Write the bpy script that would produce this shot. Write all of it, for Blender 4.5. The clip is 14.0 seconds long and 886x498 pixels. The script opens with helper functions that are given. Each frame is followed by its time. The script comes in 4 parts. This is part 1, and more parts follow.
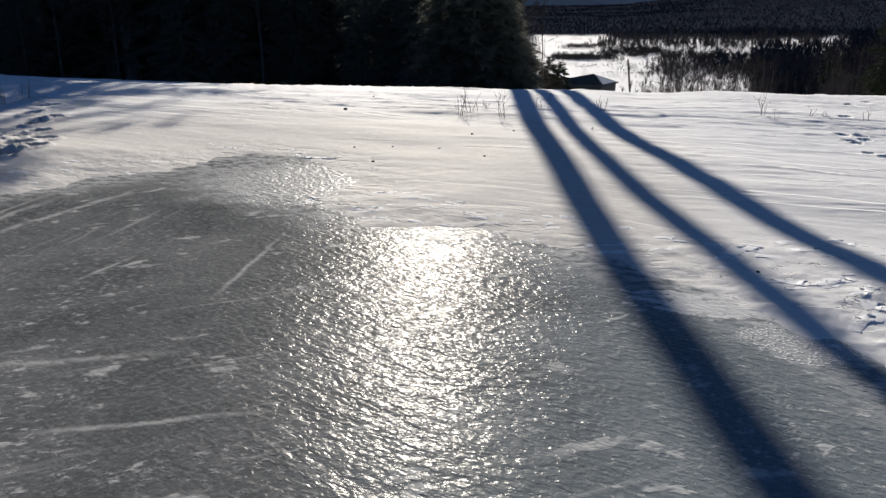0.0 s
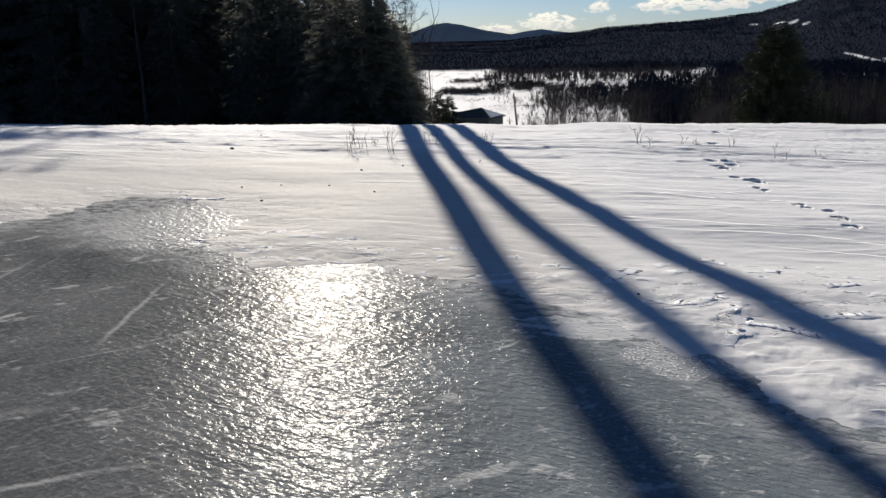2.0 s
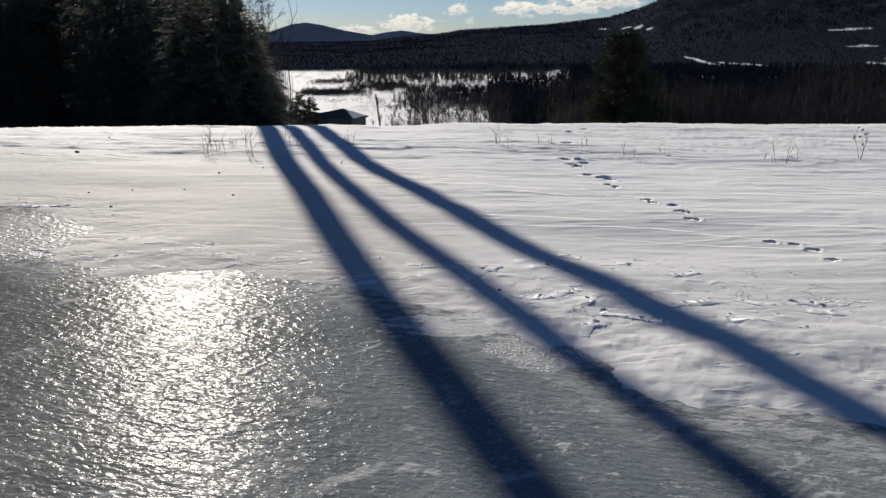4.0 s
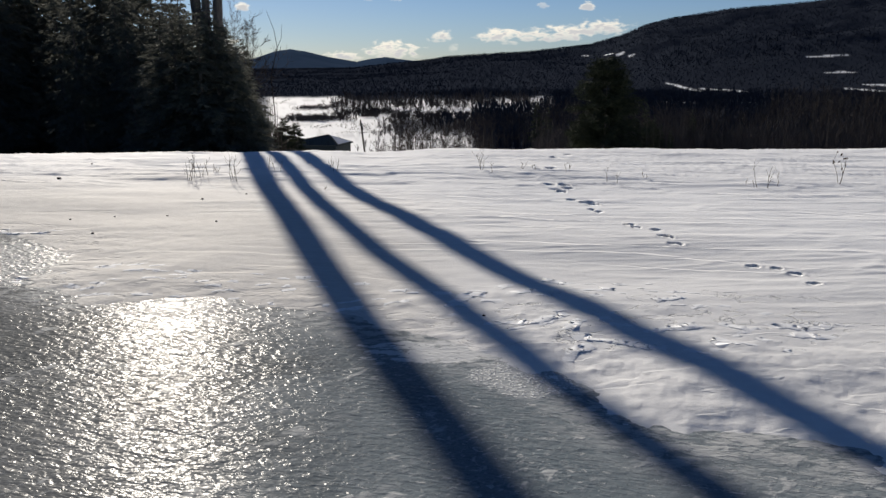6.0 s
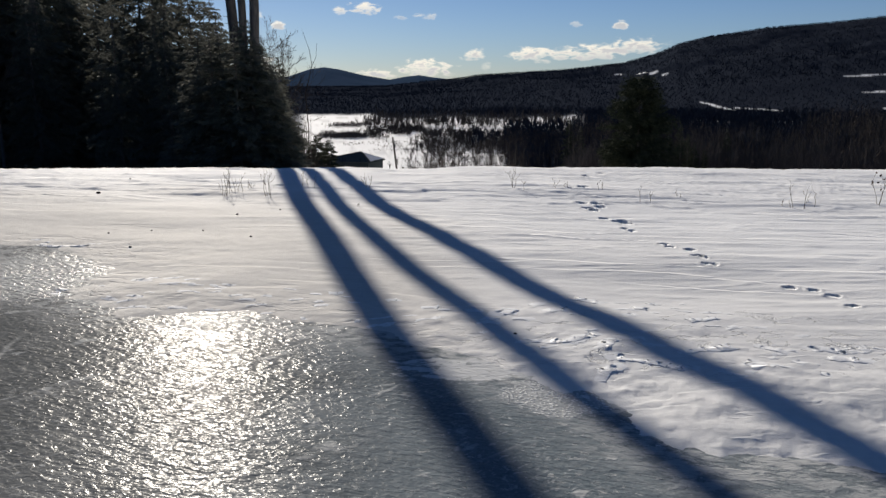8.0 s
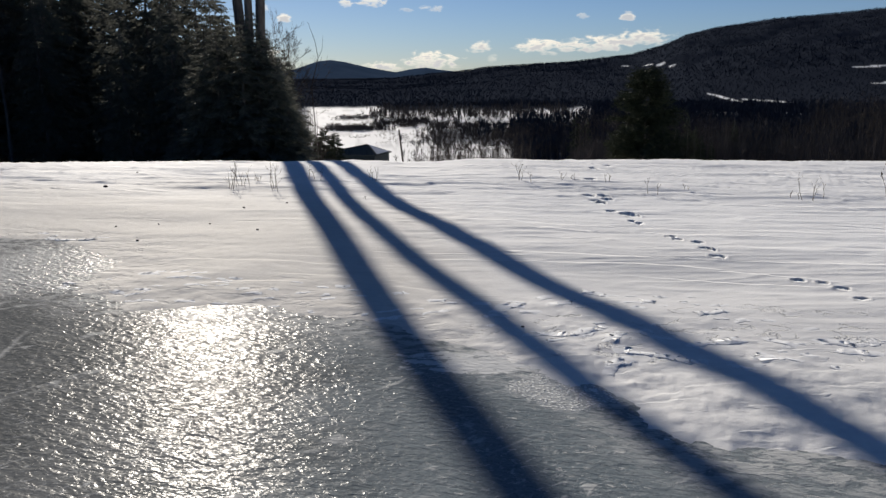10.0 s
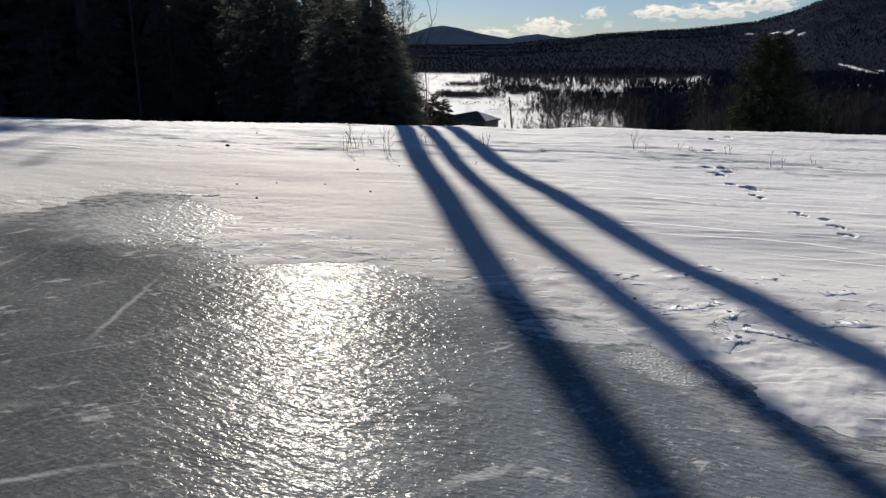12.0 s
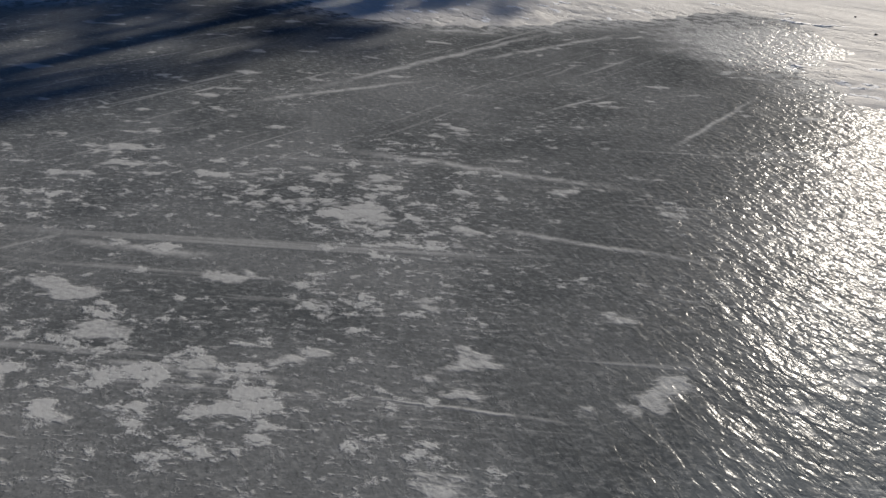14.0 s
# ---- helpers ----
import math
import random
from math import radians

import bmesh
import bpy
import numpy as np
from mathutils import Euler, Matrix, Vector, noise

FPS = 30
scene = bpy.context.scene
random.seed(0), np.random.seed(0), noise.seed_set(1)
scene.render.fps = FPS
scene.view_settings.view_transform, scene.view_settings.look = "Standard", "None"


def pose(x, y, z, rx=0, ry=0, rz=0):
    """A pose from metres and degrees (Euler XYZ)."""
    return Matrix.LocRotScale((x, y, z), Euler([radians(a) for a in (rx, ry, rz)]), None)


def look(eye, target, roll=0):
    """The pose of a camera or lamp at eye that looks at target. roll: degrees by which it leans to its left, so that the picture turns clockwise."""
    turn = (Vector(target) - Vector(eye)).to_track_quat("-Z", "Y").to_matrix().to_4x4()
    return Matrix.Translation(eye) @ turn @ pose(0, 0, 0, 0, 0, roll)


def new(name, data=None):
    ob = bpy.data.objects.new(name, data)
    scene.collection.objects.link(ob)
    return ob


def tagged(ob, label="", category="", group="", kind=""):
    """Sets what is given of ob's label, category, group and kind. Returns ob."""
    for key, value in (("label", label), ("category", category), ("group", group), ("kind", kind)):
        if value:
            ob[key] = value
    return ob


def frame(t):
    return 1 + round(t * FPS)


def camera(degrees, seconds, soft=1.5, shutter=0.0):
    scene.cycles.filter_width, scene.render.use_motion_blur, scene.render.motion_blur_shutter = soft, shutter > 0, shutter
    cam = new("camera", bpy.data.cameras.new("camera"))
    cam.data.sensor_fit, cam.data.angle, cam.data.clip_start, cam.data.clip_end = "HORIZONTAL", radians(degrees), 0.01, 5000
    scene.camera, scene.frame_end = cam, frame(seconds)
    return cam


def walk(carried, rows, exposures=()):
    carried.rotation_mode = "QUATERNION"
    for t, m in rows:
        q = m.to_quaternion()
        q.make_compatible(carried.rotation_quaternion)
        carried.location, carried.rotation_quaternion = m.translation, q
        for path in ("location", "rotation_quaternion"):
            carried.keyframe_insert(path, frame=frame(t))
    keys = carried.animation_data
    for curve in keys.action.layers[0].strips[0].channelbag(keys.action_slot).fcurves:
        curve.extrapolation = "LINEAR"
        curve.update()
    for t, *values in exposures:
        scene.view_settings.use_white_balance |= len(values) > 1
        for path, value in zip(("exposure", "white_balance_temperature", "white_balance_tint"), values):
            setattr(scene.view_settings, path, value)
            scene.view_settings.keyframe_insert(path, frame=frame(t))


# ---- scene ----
cam = camera(57.67, 14.0, soft=1.5)
# seconds, eye (m), turn (degrees, Euler XYZ)
PATH = [
    (0.0, -0.065, 0.029, 1.583, 73.14, 0.68, 16.15),
    (0.5, -0.067, 0.026, 1.587, 73.57, 0.56, 15.90),
    (1.0, -0.062, 0.016, 1.591, 74.29, 0.72, 14.46),
    (1.5, -0.039, 0.011, 1.598, 75.13, 1.14, 11.72),
    (2.0, -0.018, 0.005, 1.596, 75.45, 1.14, 8.43),
    (2.5, -0.006, 0.009, 1.590, 75.17, 1.13, 5.18),
    (3.0, 0.010, 0.011, 1.588, 75.13, 0.79, 2.24),
    (3.5, 0.007, 0.010, 1.591, 75.17, 0.44, -0.10),
    (6.0, 0.014, 0.019, 1.597, 77.15, 0.40, -2.24),
    (6.5, 0.008, 0.015, 1.595, 77.54, 0.26, -0.78),
    (7.0, 0.004, 0.005, 1.600, 78.05, -0.01, 0.06),
    (7.5, 0.000, -0.000, 1.600, 78.50, 0.00, 0.00),
    (8.0, 0.003, 0.009, 1.598, 78.40, 0.22, 0.02),
    (8.5, 0.000, 0.009, 1.599, 78.17, 0.36, 0.14),
    (11.0, -0.001, 0.029, 1.595, 77.69, 0.23, 1.25),
    (11.5, -0.017, 0.022, 1.589, 77.23, 0.05, 2.91),
    (12.0, -0.046, 0.028, 1.576, 75.63, -0.06, 8.20),
    (12.5, -0.059, 0.018, 1.568, 73.49, 0.03, 15.10),
    (13.0, -0.080, -0.030, 1.563, 71.22, -0.17, 25.41),
    (13.5, -0.102, -0.059, 1.545, 68.25, 0.04, 37.15),
    (14.0, -0.125, -0.077, 1.489, 64.22, 0.32, 48.46),
]
walk(cam, [(t, pose(x, y, z, rx, ry, rz)) for t, x, y, z, rx, ry, rz in PATH],
     [(0.0, 0.48), (1.5, 0.52), (2.5, 0.44), (3.5, 0.34), (8.5, 0.34), (11.0, 0.35), (12.0, 0.39), (13.0, 0.53), (13.5, 0.48), (14.0, 0.33)])

# ------------------------------------------------------------------ light
SUN_AZ, SUN_EL = -17.7, 20.0          # degrees: from +y towards +x, and above the level
sun = new("sun", bpy.data.lights.new("sun", "SUN"))
sun.data.energy, sun.data.angle, sun.data.color = 5.0, radians(0.36), (1.0, 0.915, 0.80)
sun_dir = Vector((math.sin(radians(SUN_AZ)) * math.cos(radians(SUN_EL)),
                  math.cos(radians(SUN_AZ)) * math.cos(radians(SUN_EL)), math.sin(radians(SUN_EL))))
sun.matrix_world = look(tuple(sun_dir * 300), (0, 0, 0))


class Nodes:
    """A short hand for building node trees."""

    def __init__(self, tree):
        self.tree = tree
        tree.nodes.clear()

    def wire(self, a, out, b, inp):
        self.tree.links.new(a.outputs[out], b.inputs[inp])

    def math(self, op, a, b=0.0, c=None):
        n = self.tree.nodes.new("ShaderNodeMath")
        n.operation = op
        for i, v in enumerate((a, b, c)):
            if v is None:
                continue
            if isinstance(v, (int, float)):
                n.inputs[i].default_value = v
            else:
                self.tree.links.new(v, n.inputs[i])
        return n.outputs[0]

    def noise(self, vec, scale, detail=4.0, rough=0.55, dist=0.0):
        n = self.tree.nodes.new("ShaderNodeTexNoise")
        n.inputs["Scale"].default_value, n.inputs["Detail"].default_value = scale, detail
        n.inputs["Roughness"].default_value, n.inputs["Distortion"].default_value = rough, dist
        if vec is not None:
            self.tree.links.new(vec, n.inputs["Vector"])
        return n.outputs["Fac"]

    def smooth(self, v, lo, hi, a=0.0, b=1.0):
        n = self.tree.nodes.new("ShaderNodeMapRange")
        n.interpolation_type = "SMOOTHSTEP"
        self.tree.links.new(v, n.inputs["Value"])
        for key, value in (("From Min", lo), ("From Max", hi), ("To Min", a), ("To Max", b)):
            n.inputs[key].default_value = value
        return n.outputs["Result"]

    def mix(self, fac, a, b):
        n = self.tree.nodes.new("ShaderNodeMix")
        n.data_type = "RGBA"
        for i, v in ((0, fac), (6, a), (7, b)):
            if isinstance(v, (int, float)):
                n.inputs[i].default_value = v
            elif isinstance(v, tuple):
                n.inputs[i].default_value = (*v, 1)
            else:
                self.tree.links.new(v, n.inputs[i])
        return n.outputs[2]

    def mapped(self, vec, scale=(1, 1, 1), rot=(0, 0, 0)):
        """Turns, then stretches."""
        for key, value in (("Rotation", rot), ("Scale", scale)):
            n = self.tree.nodes.new("ShaderNodeMapping")
            n.inputs[key].default_value = value
            self.tree.links.new(vec, n.inputs["Vector"])
            vec = n.outputs[0]
        return vec

    def place(self):
        return self.tree.nodes.new("ShaderNodeNewGeometry").outputs["Position"]

    def own(self):
        return self.tree.nodes.new("ShaderNodeTexCoord").outputs["Object"]

    def bump(self, height, strength, distance, normal=None):
        n = self.tree.nodes.new("ShaderNodeBump")
        n.inputs["Strength"].default_value, n.inputs["Distance"].default_value = strength, distance
        self.tree.links.new(height, n.inputs["Height"])
        if normal is not None:
            self.tree.links.new(normal, n.inputs["Normal"])
        return n.outputs[0]


def surface(name, colour=(0.5, 0.5, 0.5), rough=0.8, metal=0.0, spec=0.5):
    """A material with its Principled shader: returns material, Nodes, shader."""
    m = bpy.data.materials.new(name)
    m.use_nodes = True
    k = Nodes(m.node_tree)
    out = m.node_tree.nodes.new("ShaderNodeOutputMaterial")
    sh = m.node_tree.nodes.new("ShaderNodeBsdfPrincipled")
    sh.inputs["Base Color"].default_value = (*colour, 1)
    sh.inputs["Roughness"].default_value, sh.inputs["Metallic"].default_value = rough, metal
    sh.inputs["Specular IOR Level"].default_value = spec
    m.node_tree.links.new(sh.outputs[0], out.inputs[0])
    return m, k, sh


def link(k, a, sh, name):
    k.tree.links.new(a, sh.inputs[name])


# sky, with a few low fair-weather clouds: azimuth, elevation, half width, half height (degrees), density
CLOUDS = [(-1.3, 1.1, 2.2, 0.62, 1.0), (-4.5, 0.75, 1.5, 0.36, 0.95), (2.05, 1.98, 0.85, 0.4, 0.95), (3.0, 1.2, 0.4, 0.3, 0.5), (6.6, 1.95, 2.3, 0.5, 1.0), (8.6, 2.0, 1.8, 0.5, 1.0),
          (10.8, 2.1, 1.9, 0.6, 1.0), (13.1, 2.5, 2.0, 0.55, 1.0), (-5.3, 5.05, 1.15, 0.42, 1.0), (-7.1, 4.86, 0.5, 0.35, 0.8), (-11.2, 3.95, 0.55, 0.32, 1.0), (-12.5, 4.5, 0.35, 0.35, 0.7),
          (-2.9, 4.48, 0.5, 0.18, 0.4), (-1.1, 4.5, 0.8, 0.22, 0.5), (12.1, 3.8, 0.55, 0.34, 0.85), (9.0, 3.9, 0.5, 0.25, 0.4), (-12.2, 1.1, 1.2, 0.8, 0.9), (24.0, 6.5, 3.0, 0.6, 0.7), (40.0, 5.0, 5.0, 0.9, 0.8)]
world = bpy.data.worlds.new("winter_sky")
scene.world = world
world.use_nodes = True
k = Nodes(world.node_tree)
w_out = world.node_tree.nodes.new("ShaderNodeOutputWorld")
w_bg = world.node_tree.nodes.new("ShaderNodeBackground")
w_sky = world.node_tree.nodes.new("ShaderNodeTexSky")
w_sky.sky_type, w_sky.sun_disc = "NISHITA", False
w_sky.sun_elevation, w_sky.sun_rotation = radians(SUN_EL), radians(SUN_AZ)
w_sky.altitude, w_sky.air_density, w_sky.dust_density, w_sky.ozone_density = 300.0, 1.0, 0.12, 2.0
w_bg.inputs["Strength"].default_value = 0.0355
w_vec = world.node_tree.nodes.new("ShaderNodeTexCoord").outputs["Generated"]
w_sep = world.node_tree.nodes.new("ShaderNodeSeparateXYZ")
k.tree.links.new(w_vec, w_sep.inputs[0])
w_az = k.math("MULTIPLY", k.math("ARCTAN2", w_sep.outputs[0], w_sep.outputs[1]), 57.2958)
w_el = k.math("MULTIPLY", k.math("ARCSINE", w_sep.outputs[2]), 57.2958)
w_flat = k.mapped(w_vec, (1, 1, 2.6))
puff = k.noise(w_flat, 58.0, 6.0, 0.58, 0.4)
cover = thick = None
for a, e, wa, we, dens in CLOUDS:
    dx = k.math("DIVIDE", k.math("SUBTRACT", w_az, a), wa)
    dy = k.math("DIVIDE", k.math("SUBTRACT", w_el, e), we)
    r2 = k.math("ADD", k.math("MULTIPLY", dx, dx), k.math("MULTIPLY", dy, dy))
    one = k.math("ADD", k.math("SUBTRACT", 0.72, k.math("MULTIPLY", r2, 0.64)), k.math("MULTIPLY", k.math("SUBTRACT", puff, 0.5), 3.3))
    deep = k.math("SUBTRACT", one, k.math("MULTIPLY", dy, 0.30))
    one = k.math("MULTIPLY", k.smooth(one, 0.05, 0.85), dens)
    cover = one if cover is None else k.math("MAXIMUM", cover, one)
    thick = deep if thick is None else k.math("MAXIMUM", thick, deep)
# thin sunlit rims, greyer bellies
w_white = k.mix(k.smooth(thick, 0.45, 1.0), (23.5, 21.8, 18.6), (13.6, 13.5, 13.6))
w_tint = world.node_tree.nodes.new("ShaderNodeMix")
w_tint.data_type, w_tint.blend_type = "RGBA", "MULTIPLY"
w_tint.inputs[0].default_value, w_tint.inputs[7].default_value = 1.0, (0.80, 0.93, 1.24, 1)
k.tree.links.new(w_sky.outputs[0], w_tint.inputs[6])
k.tree.links.new(k.mix(k.smooth(w_el, 2.0, 14.0), (0.75, 0.965, 1.50), (0.555, 0.74, 1.05)), w_tint.inputs[7])
w_col = k.mix(cover, w_tint.outputs[2], w_white)
k.tree.links.new(w_col, w_bg.inputs["Color"])
k.tree.links.new(w_bg.outputs[0], w_out.inputs[0])

# ------------------------------------------------------------------ materials
def terraces(k, along, freq, warp, sharp):
    """Overlapping wind scallops: a slow rise along y, then a sharp drop that faces the low sun."""
    f = k.math("FRACT", k.math("ADD", k.math("MULTIPLY", along, freq), warp))
    return k.math("SUBTRACT", f, k.smooth(f, 1.0 - sharp, 1.0))


def snow_material():
    m, k, sh = surface("wind_packed_snow", (0.84, 0.85, 0.87), 0.8, 0.0, 0.06)
    p = k.place()
    broad = k.noise(p, 0.35, 3.0)
    fine = k.noise(k.mapped(p, (1.0, 2.6, 1.0)), 6.0, 5.0, 0.6)
    tone = k.mix(k.smooth(broad, 0.3, 0.7), (0.785, 0.805, 0.83), (0.855, 0.870, 0.888))
    tone = k.mix(k.smooth(fine, 0.35, 0.75, 0.0, 0.22), tone, (0.70, 0.71, 0.73))
    woods = k.tree.nodes.new("ShaderNodeAttribute")
    woods.attribute_name = "woods"
    thin = k.tree.nodes.new("ShaderNodeAttribute")
    thin.attribute_name = "thin"
    lip = k.tree.nodes.new("ShaderNodeAttribute")
    lip.attribute_name = "lip"
    glaze = k.mix(k.smooth(fine, 0.3, 0.7), (0.64, 0.628, 0.605), (0.57, 0.558, 0.538))
    tone = k.mix(thin.outputs["Fac"], tone, glaze)
    # dark woods floor, tinted blue to carry the haze over the far hill
    hazed_litter = k.mix(k.noise(p, 0.03, 6.0, 0.7), (0.022, 0.027, 0.039), (0.032, 0.038, 0.052))
    col = k.mix(woods.outputs["Fac"], tone, hazed_litter)
    link(k, col, sh, "Base Color")
    link(k, k.smooth(woods.outputs["Fac"], 0.0, 0.5, 0.06, 0.0), sh, "Specular IOR Level")
    sep = k.tree.nodes.new("ShaderNodeSeparateXYZ")
    k.tree.links.new(p, sep.inputs[0])
    open_snow = k.math("MULTIPLY", k.smooth(woods.outputs["Fac"], 0.0, 0.3, 1.0, 0.0), k.smooth(thin.outputs["Fac"], 0.2, 0.9, 1.0, 0.45))
    grain = k.noise(p, 160.0, 2.0, 0.6)
    ripple = k.noise(k.mapped(p, (0.5, 2.2, 1.0), (0, 0, -0.12)), 5.0, 6.0, 0.62, 0.4)
    ripple = k.math("MULTIPLY", k.math("MULTIPLY", ripple, k.smooth(sep.outputs[1], 4.4, 6.2, 0.35, 1.0)), k.smooth(thin.outputs["Fac"], 0.2, 0.9, 1.0, 0.3))
    b = k.bump(ripple, 0.20, 0.014)
    b = k.bump(k.noise(k.mapped(p, (0.7, 1.6, 1.0)), 22.0, 5.0, 0.65), 0.32, 0.007, b)
    # long thin ridges over the open field
    turned = k.mapped(p, (1, 1, 1), (0, 0, 0.07))
    tsep = k.tree.nodes.new("ShaderNodeSeparateXYZ")
    k.tree.links.new(turned, tsep.inputs[0])
    warp = k.math("MULTIPLY", k.noise(k.mapped(turned, (0.16, 1.0, 1.0)), 0.9, 5.0, 0.5, 0.3), 5.5)
    long_ = k.math("MULTIPLY", terraces(k, tsep.outputs[1], 1.7, warp, 0.08), k.smooth(k.noise(k.mapped(turned, (0.25, 1.4, 1.0)), 0.8, 3.0), 0.42, 0.60))
    b = k.bump(k.math("MULTIPLY", long_, k.math("MULTIPLY", open_snow, k.smooth(sep.outputs[1], 4.9, 6.0))), 1.0, 0.011, b)
    # close pale scallops on the bank beside the ice
    warp = k.math("MULTIPLY", k.noise(k.mapped(p, (0.45, 1.0, 1.0)), 2.6, 4.0, 0.5, 0.4), 4.2)
    close = k.math("MULTIPLY", terraces(k, sep.outputs[1], 7.0, warp, 0.12), k.smooth(k.noise(k.mapped(p, (0.7, 1.6, 1.0)), 3.2, 3.0), 0.46, 0.58))
    b = k.bump(k.math("MULTIPLY", close, k.math("MULTIPLY", open_snow, k.smooth(sep.outputs[1], 5.6, 4.6))), 1.0, 0.0030, b)
    # torn flakes of crust along the ice's edge: small steps that face away from the sun
    warp = k.math("MULTIPLY", k.noise(k.mapped(p, (0.6, 1.0, 1.0)), 3.5, 4.0, 0.55, 0.6), 3.4)
    torn = k.math("MULTIPLY", terraces(k, sep.outputs[1], 4.0, warp, 0.12), k.smooth(k.noise(k.mapped(p, (1.0, 2.0, 1.0)), 4.2, 3.0), 0.50, 0.58))
    b = k.bump(k.math("MULTIPLY", k.math("MULTIPLY", torn, lip.outputs["Fac"]), -1.0), 1.0, 0.006, b)
    # cracked plates of crust beside the ice
    cx, cy = k.math("DIVIDE", k.math("SUBTRACT", sep.outputs[0], 1.75), 1.7), k.math("DIVIDE", k.math("SUBTRACT", sep.outputs[1], 4.85), 0.62)
    plates = k.smooth(k.math("ADD", k.math("MULTIPLY", cx, cx), k.math("MULTIPLY", cy, cy)), 1.3, 0.5)
    web = k.math("ABSOLUTE", k.math("SUBTRACT", k.noise(k.mapped(p, (1.0, 2.0, 1.0)), 1.9, 5.0, 0.58, 0.3), 0.5))
    web = k.math("MULTIPLY", k.smooth(web, 0.012, 0.002), k.smooth(k.noise(p, 2.6, 2.0), 0.48, 0.56))
    b = k.bump(k.math("SUBTRACT", 1.0, k.math("MULTIPLY", web, plates)), 1.0, 0.011, b)
    link(k, k.bump(grain, 0.35, 0.004, b), sh, "Normal")
    return m


# drawn-out lines of blown frost on the ice (ends and half width, m), and where larger blotches lie (place and reach)
STREAKS = [(-3.6, 2.15, -2.0, 3.06, 0.05), (-4.6, 2.1, -4.2, 3.6, 0.05), (-4.55, 2.5, -4.75, 5.6, 0.06), (-4.45, 3.9, -4.3, 5.95, 0.05), (-3.4, 0.7, -2.75, 1.18, 0.05), (-1.8, 1.0, -1.2, 1.47, 0.012),
           (-2.5, 0.45, -1.86, 0.99, 0.025), (-3.28, 3.5, -3.25, 4.15, 0.025), (-2.4, 3.5, -2.63, 4.93, 0.03), (-2.4, 2.08, -1.4, 2.66, 0.03), (-0.5, 2.55, 0.0, 2.94, 0.035)]
BLOTCHES = [(-1.9, 0.7, 0.26), (-2.26, 0.55, 0.36), (-2.4, 0.9, 0.25), (-2.86, 1.75, 0.36), (-1.96, 2.88, 0.2), (-1.14, 1.7, 0.22), (-0.91, 1.9, 0.22), (-1.9, 2.0, 0.25), (-2.9, 0.8, 0.4), (-4.87, 1.6, 0.5), (-2.05, 1.45, 0.3), (0.22, 4.3, 0.3)]


